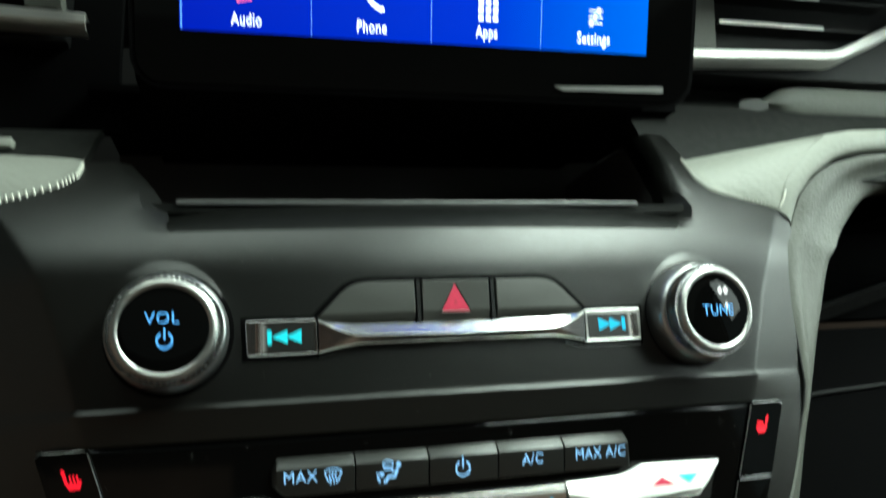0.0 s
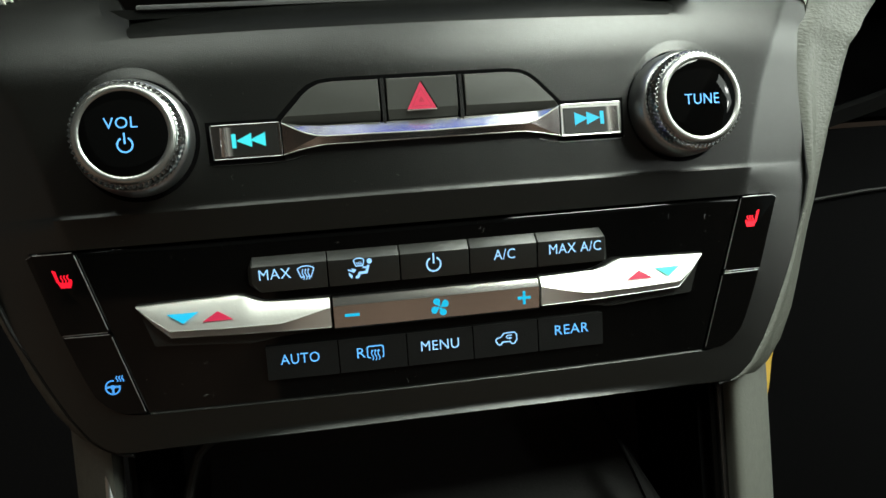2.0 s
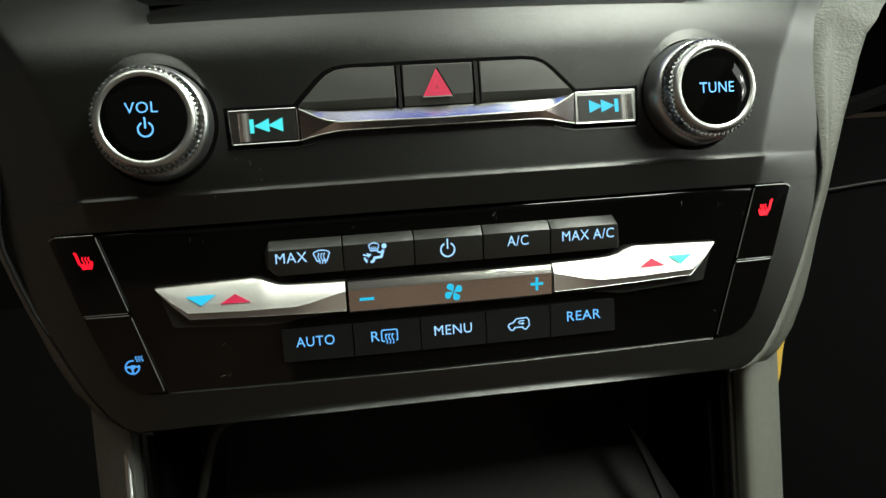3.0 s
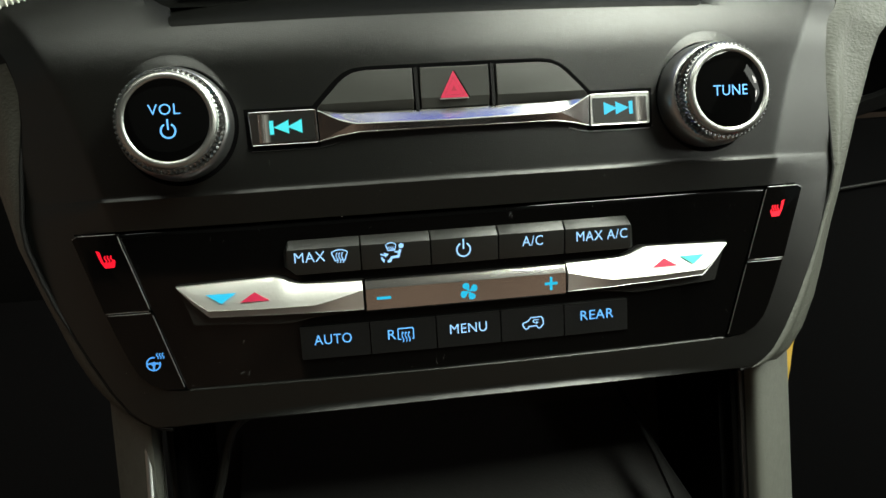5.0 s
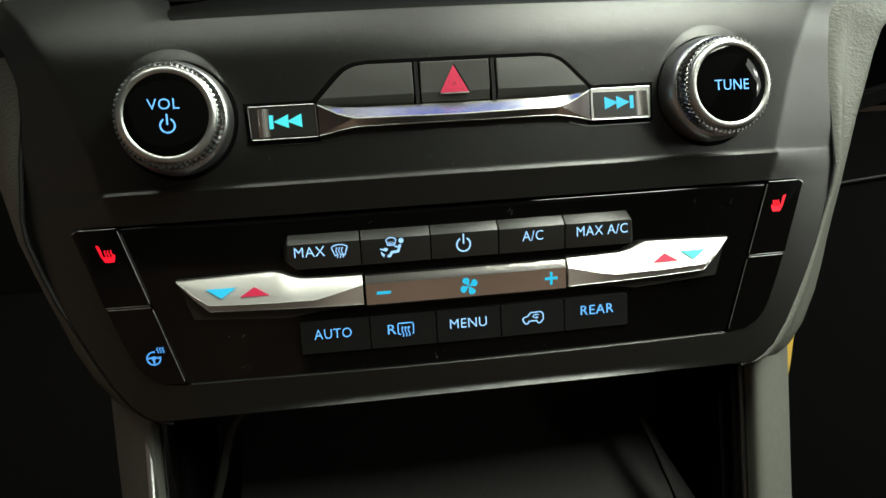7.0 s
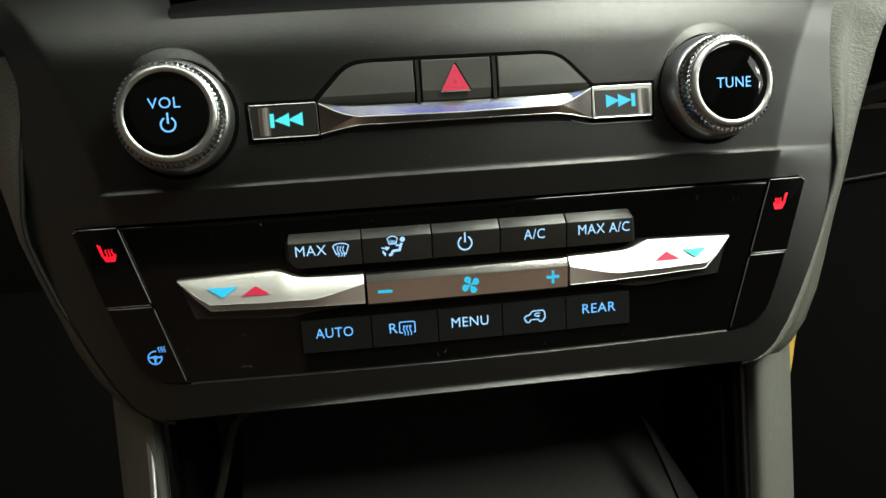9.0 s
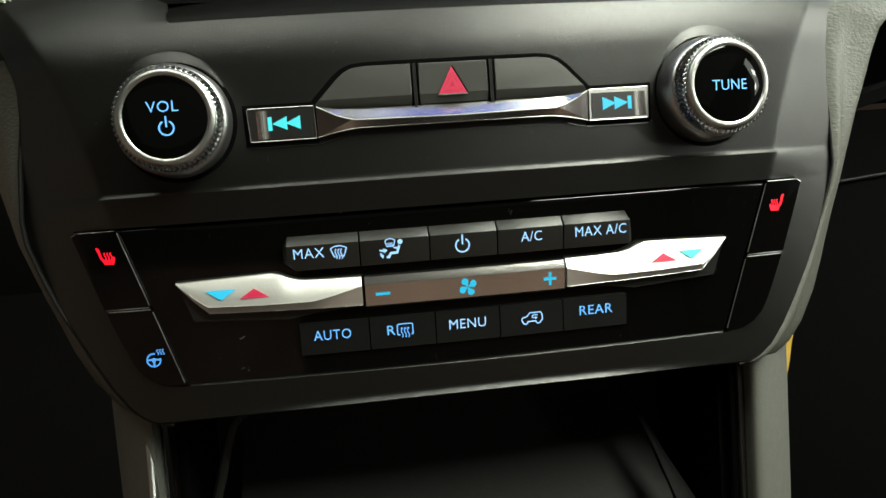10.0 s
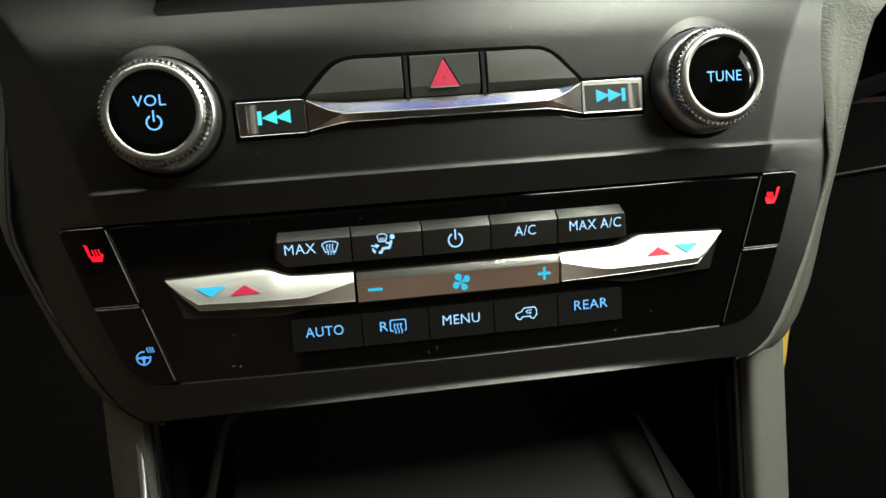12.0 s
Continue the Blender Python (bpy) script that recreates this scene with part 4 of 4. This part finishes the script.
rocker("temperature_rocker", -1, "satin silver temperature rocker with blue and red arrows")
rocker("temperature_rocker", 1, "satin silver temperature rocker with red and teal arrows")
fan = thing("fan_rocker", (0, 0, gloss_w(0, 0)), "satin silver fan speed rocker with minus and plus", "rocker switch")
part("pedestal", prism([(-42.3, 6.8), (42.3, 6.8), (42.3, -7.7), (-42.3, -7.7)], lambda u, v: gloss_w(u, v) - 2, lambda u, v: gloss_w(u, v) + 1.4, 0.4), GLOSS, fan)
rows_ = [[(u, v, gloss_w(u, v) + w) for u in (-41.8, -28, -14, 0, 14, 28, 41.8)] for v, w in ((5.8, 2.7), (5.4, 3.7), (2.6, 4.75), (2.1, 4.85), (-6.6, 3.6), (-7.2, 2.8))]
fan_cap = part("silver_cap", sheet(rows_, 3), FAN_SILVER, fan, "satin silver bar cap", smooth=14)
fan_top = lambda u, v: gloss_w(u, v) + 3.6 + (v + 6.6) * 0.144
part("minus_sign", laid(stroke(bmesh.new(), [(-2.9, 0), (2.9, 0)], 1.2), -34.7, -2.0, fan_top, 0.2, 0.15), CYAN_LIT, fan_cap)
part("fan_symbol", laid(icon_fan(), 0.4, -2.2, fan_top, 0.2, 0.15), CYAN_LIT, fan_cap)
plus = stroke(bmesh.new(), [(-2.7, 0), (2.7, 0)], 1.2)
stroke(plus, [(0, 2.7), (0, 0.6)], 1.2)
stroke(plus, [(0, -0.6), (0, -2.7)], 1.2)
part("plus_sign", laid(plus, 35.4, -2.0, fan_top, 0.2, 0.15), CYAN_LIT, fan_cap)


# ---- side buttons ----
def side_button(name, s, upper, label, icon=None, mat=None):
    g = gloss_w
    if upper:
        out = [(138.4, 31.6), (154.0, 31.6), (156.0, 30.4), (146.6, -0.2), (128.4, -0.2)]
    else:
        out = [(127.9, -1.2), (146.0, -1.2), (142.6, -11), (138.6, -21), (135.8, -26.4), (131.6, -30.6), (126, -33.2), (117.8, -33.6)]
    b = thing(name, (s * 140, 15 if upper else -16, 0), label, "button", group="side buttons")
    top = lambda u, v: g(u, v) + 1.3
    key = part("cap", prism([(s * a, c) for a, c in out], lambda u, v: g(u, v) - 6, top, 0.8, 8), GLOSS, b, smooth=0)
    n = len(out)
    for i in range(n):
        (a0, c0), (a1, c1) = out[i], out[(i + 1) % n]
        if upper and i in (0, 1, 3, 4) or not upper and i in (0, n - 1):
            line = [(s * (a0 + (a1 - a0) * q), c0 + (c1 - c0) * q) for q in (0.03, 0.25, 0.5, 0.75, 0.97)]
            part("edge", tube([(p, r, top(p, r) - 0.2) for p, r in line], 0.22, 8), SKIRT, key, "chamfer highlight as a thin metal line")
    if icon:
        part("symbol", laid(icon, s * (143.6 if upper else 128.4), 21.3 if upper else -20.9, top), mat, key, "backlit symbol")


side_button("seat_heater_button", -1, True, "glossy black button with red heated seat symbol", icon_seat_heat(1), RED_LIT)
side_button("seat_heater_button", 1, True, "glossy black button with red heated seat symbol", icon_seat_heat(-1), RED_LIT)
side_button("wheel_heater_button", -1, False, "glossy black button with blue heated steering wheel symbol", icon_wheel_heat(), DIM_BLUE_LIT)
side_button("blank_side_button", 1, False, "blank glossy black button on the climate panel")

# ---- leather side trims ----
STRIP = [(-50.6, 129, -51.5, 133), (-49.6, 133.4, -54, 143), (-47.2, 137, -53, 153), (-43, 142, -47.5, 162), (-34, 148.8, -38, 170.5), (-21.5, 156, -23.5, 178.5),
         (-8, 163, -9, 184), (2, 167.3, 1.5, 187.5), (14, 171, 14, 192), (28, 175.5, 28, 197), (38, 177.5, 38, 200),
         (61, 176.5, 61, 207), (79, 174, 79, 213), (91, 174, 90, 217), (97, 175.3, 95.5, 219.5), (104, 178, 101, 222)]
ARCH = [(108.7, 182, 104.5, 225.5), (113, 188, 108, 229), (119, 190.5, 113, 233), (126, 193, 119, 239), (133, 196.5, 125, 246), (140, 203, 131, 253), (146.5, 212, 137, 262), (152, 224, 142, 272), (157, 243, 147, 288), (162, 280, 152, 312), (167, 322, 157, 345)]
ARCH_W = [(108, -18), (119, -20), (132, -18.5), (144, -19.5), (155, -23), (160, -27), (164, -33), (170, -40)]


def strip_w(s, u, v):
    """Depth of the pad's inner border, just behind the fascia's edge."""
    deepest = -18.5 if s > 0 else -15.0
    return max(deepest, fascia_w(u, max(v, -48)) - 2.5) if v < 40 else deepest


def leather_rows(s, with_arch):
    out = []
    for v, i, vo, o in STRIP:
        i += edge_u(s, v) - lerp_table(EDGE, v)
        o -= lerp_table([(-10, 0), (20, 2), (50, 2), (80, 0)], v) if s > 0 else 0
        w = strip_w(s, i, v)
        row = []
        for k in range(11):
            q = k / 10
            if s > 0:
                bulge = 3.0 * math.sin(math.pi * min(1.0, q * 2.5)) - 16 * q + max(0.0, -15 - w) * q
            else:
                bulge = 1.6 * math.sin(math.pi * min(1.0, q * 3)) - 31 * q - 34 * q * q
            bulge -= 26 * max(0.0, q - 0.8) / 0.2
            m = min(1.0, q * 1.12)
            row.append((s * (i + (o + (0 if s > 0 else 4) - i) * m), v + (vo - v) * m, w + bulge))
        out.append(row)
    if with_arch:
        for vi, i, vo, o in ARCH:
            row = []
            for k in range(11):
                q = k / 10
                bulge = 2.0 * math.sin(math.pi * min(1.0, q * 2.5)) - 16 * q - 26 * max(0.0, q - 0.8) / 0.2
                m = min(1.0, q * 1.12)
                row.append((s * (i + (o - i) * m), vi + (vo - vi) * m, lerp_table(ARCH_W, vi) * (1 - q) + (-15 - 0.35 * max(0, vi - 108)) * q + bulge))
            out.append(row)
    return out


for s, lab in ((1, "grained grey leatherette side pad curving under the dashboard"), (-1, "grained grey leatherette side pad in shadow")):
    pad = thing("side_pad", (s * 185, -50, -20), lab, "side pad", group="console side pads")
    cover = part("cover", sheet(leather_rows(s, s > 0), 20), LEATHER, pad, smooth=60)
    part("seam", tube([(s * (edge_u(s, v) + 0.8), v, strip_w(s, edge_u(s, v), v) + 0.6) for v, i, vo, o in STRIP], 0.8 if s > 0 else 1.1, 8), BLACK, cover, "dark sewn seam")

# ---- stitched dashboard trims ----
trim = thing("dashboard_trim", (170, 122, -10), "pale stitched vinyl dashboard trim", "dashboard trim", group="dashboard trims")
lowline = [(177.5, 125.2), (158, 129.6), (147, 132.4), (140, 134.8), (135.2, 141), (133.6, 152.7)]
highline = [(179.5, 125.8, -14.5), (184, 137, -13.5), (191, 145.5, -14.5), (204, 158, -17), (211, 163, -18.5), (218, 167, -20)]
rows_ = []
for (a, b), (c, d, e) in zip(lowline, highline):
    w0 = fascia_w(a, b) + 0.7
    rows_.append([(a + (c - a) * k / 8, b + (d - b) * k / 8, w0 + (e - w0) * k / 8 + 0.8 * math.sin(math.pi * k / 8)) for k in range(9)])
panel = part("panel", sheet(rows_, 5), VINYL, trim, smooth=60)
for k in range(44):
    q = k / 43 * 5
    i = min(4, int(q))
    a, b = lowline[i], lowline[i + 1]
    u, v = a[0] + (b[0] - a[0]) * (q - i), a[1] + (b[1] - a[1]) * (q - i)
    w0 = fascia_w(u, v) + 0.7
    part("stitch", tube([(u + 0.2, v - 0.2, w0 - 0.2), (u + 0.6, v + 0.9, w0 + 0.15), (u + 1.0, v + 2.0, w0 - 0.3)], 0.34, 5), PALE_THREAD, panel)
bandin = [(178.6, 124.6, -15), (182.9, 136.4, -13), (190, 145.5, -14), (204.2, 158, -16.5), (218.2, 167, -19), (240, 171.5, -24), (270, 174.8, -30), (340, 180, -44)]
bandout = [(189, 118.7, -19), (193.8, 132.3, -17), (205.2, 144, -18), (224.5, 154.9, -21), (236, 158.3, -23.5), (252, 161.5, -27), (272, 164, -31.5), (342, 171, -45)]
rows_ = []
for a, b in zip(bandin, bandout):
    a, b = Vector(a), Vector(b)
    rows_.append([tuple(a + (b - a) * q + Vector((0, 0, 2.2 * math.sin(math.pi * q)))) for q in (0, 0.15, 0.35, 0.6, 0.85, 1)])
part("rolled_edge", sheet(rows_, 6), VINYL, trim, smooth=60)
part("corner_stitch", tube([(179.4, 126.2, -13.2), (181.6, 130, -12.4), (183.0, 134.4, -12.2)], 0.6, 6), THREAD, trim, "bright thread at the corner")

# upper dashboard on the passenger side
dash = thing("dashboard", (260, 170, -60), "dashboard body on the passenger side, coloured dark for shade", "dashboard")
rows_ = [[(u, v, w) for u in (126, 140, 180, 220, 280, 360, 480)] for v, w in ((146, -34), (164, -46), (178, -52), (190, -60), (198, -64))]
part("lower_band", sheet(rows_, 10), SHADED_VINYL, dash)
rows_ = [[(u, 203 + (v - 203) * lerp_table([(220, 0.1), (224, 0.45), (231, 0.8), (244, 1.0)], u), w - lerp_table([(220, 5), (232, 0)], u)) for u in (220, 222, 224, 227, 231, 237, 244, 260, 290, 360, 480)] for v, w in ((193, -66), (195, -62), (199, -60), (207, -60), (211, -61.5), (213, -66))]
part("ledge", sheet(rows_, 8), LEDGE, dash, "padded ledge, vinyl coloured darker for shade")
rows_ = [[(u, v, w) for u in (130, 140, 180, 220, 280, 360, 480)] for v, w in ((196, -66), (212, -82), (222, -70), (300, -90))]
part("upper_band", sheet(rows_, 8), SHADED_VINYL, dash)
part("highlight_bump", prism(arc(211, 199.4, 9.5, 0, 345, 23, ry=3.9), lambda a, b: -72, lambda a, b: -63 + 0.12 * (a - 211), 3.6, 6), DASH_CAP, dash, "small bump added for the soft highlight at the ledge's end")
for s, lab in ((-1, "pale stitched vinyl trim beside the steering column"),):
    trim_l = thing("dashboard_trim", (-160, 130, -20), lab, "dashboard trim", group="dashboard trims")
    low = [(-205, 118), (-190, 123), (-177, 127), (-166, 130), (-152.6, 134.4), (-146.7, 139), (-145.4, 144)]
    hi = [(-212, 150), (-200, 150), (-188, 149.5), (-174, 149), (-160, 148.5), (-150, 148), (-145.6, 147)]
    wl = lambda v: lerp_table([(118, -13), (127, -15), (134.4, -15.6), (139, -17.6), (147, -22.5)], v)
    rows_ = [[(a + (c - a) * k / 6, b + (d - b) * k / 6, wl(b + (d - b) * k / 6)) for k in range(7)] for (a, b), (c, d) in zip(low, hi)]
    panel = part("panel", sheet(rows_, 8), VINYL, trim_l, smooth=60)
    for k in range(30):
        q = k / 29 * 6
        i = min(5, int(q))
        a, b = low[i], low[i + 1]
        u, v = a[0] + (b[0] - a[0]) * (q - i), a[1] + (b[1] - a[1]) * (q - i)
        part("stitch", tube([(u, v - 0.8, wl(v) + 0.3), (u - 0.3, v + 0.6, wl(v) + 0.8), (u - 0.6, v + 1.8, wl(v) - 0.4)], 0.45, 5), THREAD, panel)
    rows_ = [[(u, v, w) for u in (-230, -200, -175, -158, right)] for v, w, right in ((147.5, -23, -145.6), (154, -29, -144.6), (161, -36, -143.6), (168, -46, -142.6))]
    part("upper_panel", sheet(rows_, 8), SHADED_VINYL, trim_l)
    part("corner_piece", box(-200, -173.6, 153.5, 157.8, -34, -25.5, 1.2, 3), VINYL, trim_l, "pale stitched corner piece")
    rows_ = [[(u, v, w) for u in (-320, -250, -200, -165, -138)] for v, w in ((172, -58), (208, -62), (300, -80))]
    part("dark_band", sheet(rows_, 8), DEEP, trim_l)


for s in (-1, 1):
    top = thing("shading_hood", (s * 280, 270, -40), "unseen padded hood over the vents, added to shade the dashboard", "dashboard hood", group="dashboard hoods")
    part("pad", box(*sorted((s * 136, s * 620)), 268, 304, -190, 74 if s < 0 else 48, 14, 4), BLACK, top)

# ---- air vents ----
def vent(s):
    v = thing("air_vent", (s * 220, 218, -50), "black slatted air vent with chrome lower trim", "air vent", group="air vents")
    part("housing", box(*sorted((s * 160, s * 330)), 214, 300, -90, -56, 2), BLACK, v)
    line = [(150, 217.5), (157, 217.8), (252, 221.6), (258, 223), (292, 238.5), (330, 258)]
    rows_ = []
    for a, b in line:
        rows_.append([(s * a, b + dv, -40 + dw) for dv, dw in ((-2.9, -9), (-2.6, -3), (-1.0, -0.9), (-0.7, -0.5), (4.0, -1.4), (4.8, -2.6), (5.0, -9))])
    part("chrome_trim", sheet(rows_, 3), SILVER, v, "bright chrome trim strip", smooth=35)
    part("end_frame", prism([(s * 160, 224), (s * 175, 224), (s * 178, 262), (s * 164, 262)], lambda a, b: -70, lambda a, b: -42, 1.0), PAD, v)
    for k in range(3):
        vv = 242 + 18.5 * k
        slat = part("slat", box(*sorted((s * 181, s * 300)), vv - 1.4, vv + 1.4, -66, -46, 0.9), BLACK, v)
        part("slat_edge", box(*sorted((s * 182, s * 252)), vv - 1.1, vv + 1.1, -46.2, -45, 0.4), SILVER, slat, "silver slat edge")
    return v


vent(1)
vent(-1)

# ---- touchscreen ----
screen = thing("touchscreen", (0, 195, 0), "black framed touchscreen showing a blue menu bar", "touchscreen")
screen.matrix_world = screen.matrix_world @ pose(0, 0, 0, 17)


def rounded(u0, u1, v0, v1, r, n=6):
    pts = []
    for cu, cv, a0 in ((u1 - r, v1 - r, 0), (u0 + r, v1 - r, 90), (u0 + r, v0 + r, 180), (u1 - r, v0 + r, 270)):
        pts += arc(cu, cv, r, a0, a0 + 90, n)
    return pts


part("housing", prism(rounded(-126, 130, 173, 320, 13), lambda u, v: -16, lambda u, v: 0.6, 1.6, 3), DEEP, screen)
part("glass_frame", prism(rounded(-123.5, 127.5, 175, 316, 11), lambda u, v: 0.3, lambda u, v: 1.6, 0.5), GLOSS, screen, "glossy black bezel")
display = part("display", prism([(-106.5, 196.5), (103.8, 196.5), (103.8, 300), (-106.5, 300)], lambda u, v: 1.3, lambda u, v: 1.9, 0), SCREEN, screen, "lit blue display", smooth=0)
part("trim_strip", prism([(57.5, 180.2), (62, 178.6), (113.4, 179.2), (113.4, 182.0)], lambda u, v: 1.0, lambda u, v: 2.3, 0.4), RIM, screen, "silver strip on the lower bezel")
flat = lambda u, v: 1.9
for u in (-53.5, -1.4, 50.1):
    part("divider_line", laid(stroke(bmesh.new(), [(0, -8.4), (0, 30)], 0.3), u, 205.2, flat), LINE_LIT, display)
part("edge_line", laid(stroke(bmesh.new(), [(0, -8.4), (0, 30)], 0.8), -105.8, 205.2, flat), LINE_LIT, display)
for u, text, long in ((-80.2, "Audio", 12.4), (-27.7, "Phone", 13.0), (24.1, "Apps", 10.2), (76.3, "Settings", 16.6)):
    part("menu_word", laid(writing(text, 5.2, long, 0.1), u, 201.9, flat), WHITE_LIT, display)
bm = stroke(bmesh.new(), [(-2.6, 6), (-2.6, 0), (2.6, 1), (2.6, 7)], 1.0)
part("note_symbol", laid(bm, -81, 209.0, flat), ROSE_LIT, display)
bm = stroke(bmesh.new(), [(-3.4, 6.5), (-3.0, 3.0), (-1.0, 0.4), (2.4, -1.8), (4.0, -1.4)], 2.4)
part("phone_symbol", laid(bm, -26.4, 211.2, flat), WHITE_LIT, display)
bm = bmesh.new()
for x in (-3.4, 0, 3.4):
    for y in (-2.5, 1.0, 4.5):
        blob(bm, [(x - 1.2, y - 1.2), (x + 1.2, y - 1.2), (x + 1.2, y + 1.2), (x - 1.2, y + 1.2)])
part("apps_symbol", laid(bm, 24.7, 211.2, flat), WHITE_LIT, display)
bm = bmesh.new()
for k, y in enumerate((-2.8, 0, 2.8)):
    stroke(bm, [(-3.6, y), (3.6, y)], 0.7)
    blob(bm, [(-2 + 1.8 * k - 0.8, y - 1.3), (-2 + 1.8 * k + 0.8, y - 1.3), (-2 + 1.8 * k + 0.8, y + 1.3), (-2 + 1.8 * k - 0.8, y + 1.3)])
part("settings_symbol", laid(bm, 76.9, 212.5, flat), WHITE_LIT, display)

# ---- lower console ----
for s in (-1, 1):
    post = thing("console_post", (s * 147, -250, -24), "grey vinyl covered post at the side of the open tray" if s > 0 else "grey vinyl covered post in shadow beside the tray", "console post", group="console posts")
    rows_ = []
    for k in range(13):
        v = -46 - 17 * k
        row = []
        for q in range(13):
            a = radians(180 - 180 * q / 12)
            row.append((s * (153 + 16.8 * math.cos(a)) + s * 0.01 * (v + 46), v, -32 + 10 * math.sin(a) ** 0.7 - 13 * math.cos(a) - (42 * (q / 12) ** 1.8 if s < 0 else 0)))
        rows_.append(row)
    part("pad", sheet(rows_, 12), PAD, post, smooth=60)
    part("seam_strip", box(*sorted((s * 129.6, s * 132.6)), -260, -46, -34, -24, 0.8), GLOSS, post, "black edge strip")
    if s > 0:
        part("edge_bead", box(133.0, 136.6, -260, -46, -34, -22, 1.6, 4), EDGE_GLOSS, post, "polished black edge bead")
    else:
        part("edge_bead", tube([(-140.4, -46, -21), (-139.4, -62, -19), (-138.4, -80, -14), (-137.4, -100, -6), (-136, -140, 14)], 1.5, 14), SKIRT, post, "edge bead, metal standing in for its highlight")
        part("edge_line", tube([(-134.6, -46, -25), (-134.6, -120, -24)], 0.35, 8), EDGE_GLOSS, post, "thin polished line")

tray = thing("storage_tray", (0, -140, -40), "black open storage tray under the climate panel", "storage tray")
part("back_wall", box(-135, 135, -130, -40, -112, -106), TRAY, tray)
part("roof", box(-136, 136, -50, -44, -110, -10), TRAY, tray)
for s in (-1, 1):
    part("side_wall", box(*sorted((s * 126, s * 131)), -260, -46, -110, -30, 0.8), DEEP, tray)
rows_ = [[(-112 + (b + 112) * k / 6, v, w) for k in range(7)] for v, w, b in ((-84, -106, 112), (-96, -98, 114), (-150, -30, 120), (-210, 60, 122))]
part("floor_mat", sheet(rows_, 4), material("ribbed_rubber_mat", (0.019, 0.0182, 0.0182), rough=0.6, grain=0.3, grain_size=900, spec=0.2), tray, "black rubber mat")
part("tray_rim", tube([(-98, -57, -44), (-103, -58.8, -40), (-107, -63, -40), (-110.5, -73, -40), (-114, -87, -40), (-118, -100, -40), (-124, -125, -40)], 2.4, 10), TRAY_RIM, tray, "charcoal rim of the tray")
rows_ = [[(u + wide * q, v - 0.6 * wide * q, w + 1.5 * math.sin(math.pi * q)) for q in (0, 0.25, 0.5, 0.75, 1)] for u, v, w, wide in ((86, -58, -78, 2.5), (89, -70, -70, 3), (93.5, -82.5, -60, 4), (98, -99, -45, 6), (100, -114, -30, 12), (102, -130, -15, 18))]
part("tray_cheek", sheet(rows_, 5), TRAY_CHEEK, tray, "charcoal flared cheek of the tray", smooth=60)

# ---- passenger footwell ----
glove = thing("glove_box", (330, 0, -70), "black glove box lid, its deep shadow put into the colour", "glove box")
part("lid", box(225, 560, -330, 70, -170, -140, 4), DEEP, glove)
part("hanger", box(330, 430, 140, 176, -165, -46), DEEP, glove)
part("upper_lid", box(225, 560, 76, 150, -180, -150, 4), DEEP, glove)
part("edge", tube([(232, 22, -138), (300, 28, -138), (420, 34, -139), (555, 36, -140)], 1.2, 8), BLACK, glove, "rounded lid edge")
rows_ = [[(284 + (u - 284), 80 + dv + (u - 284) * 0.26, -128 - abs(dv)) for u in (270, 300, 340, 400, 470, 550)] for dv in (-9, -4, 0, 3)]
part("grip_ledge", sheet(rows_, 6), BLACK, glove, "charcoal grip ledge")
strap = thing("yellow_strap", (180, -90, -60), "yellow webbing strap hanging behind the post", "strap")
rows_ = [[(150 + (190 + (v + 45) * 0.3 - 150) * q, v, -64 + 1.5 * math.sin(v * 0.15) + 2 * q) for q in (0, 0.3, 0.6, 0.85, 1)] for v in range(-76, -30, 4)]
part("webbing", sheet(rows_, 1.2), YELLOW, strap)

# ---- dust ----
rng = random.Random(4)
bm = bmesh.new()
for k in range(800):
    u, v = rng.uniform(-150, 150), rng.uniform(-33, 104)
    if 12 < abs(v - 8) < 20 and abs(u) < 75:
        continue
    hi = gloss_w(u, v) if v < 32 and abs(u) < lerp_table(OPENING, v) else fascia_w(u, v)
    r, a = rng.choice((0.04, 0.05, 0.06, 0.07, 0.09, 0.14)), rng.uniform(0, 6.28)
    ps = [(u + r * math.cos(a + t) * (1.6 if i % 2 else 0.7), v + r * math.sin(a + t) * (1.6 if i % 2 else 0.7), hi + 0.12) for i, t in enumerate((0, 1.5, 3.1, 4.7))]
    bm.faces.new([bm.verts.new(p) for p in ps])
dust = thing("dust", (0, -30, 0), "fine pale dust specks on the console", "dust", kind="stuff")
part("specks", bm, DUST, dust, smooth=0)
bm = bmesh.new()
fibres = [(-93, -16, 0.4, 2.2), (-11, -29.5, 1.2, 2.0), (103, 26, 1.6, 2.2), (-38, 27, 0.2, 1.5), (20, 28, 0.8, 1.8), (118, -22, 2.2, 1.6), (-102, 27, 1.4, 1.6)]
fibres += [(rng.uniform(-112, 125), rng.choice((rng.uniform(22, 30), rng.uniform(-32, -24), rng.uniform(46, 56))), rng.uniform(0, 6.2), rng.uniform(0.9, 2.4)) for k in range(13)]
for u, v, turn, size in fibres:
    pts = []
    curl = rng.uniform(-0.6, 0.6)
    for k in range(9):
        q = k / 8 - 0.5
        x, y = size * q, size * (curl * q * q + 0.08 * math.sin(q * 9))
        p, r = u + x * math.cos(turn) - y * math.sin(turn), v + x * math.sin(turn) + y * math.cos(turn)
        pts.append((p, r, (gloss_w(p, r) if r < 32 else fascia_w(p, r)) + 0.2))
    hair = tube(pts, 0.032, 4)
    me = bpy.data.meshes.new("lint")
    hair.to_mesh(me)
    hair.free()
    bm.from_mesh(me)
    bpy.data.meshes.remove(me)
part("lint", bm, DUST, dust, smooth=0)
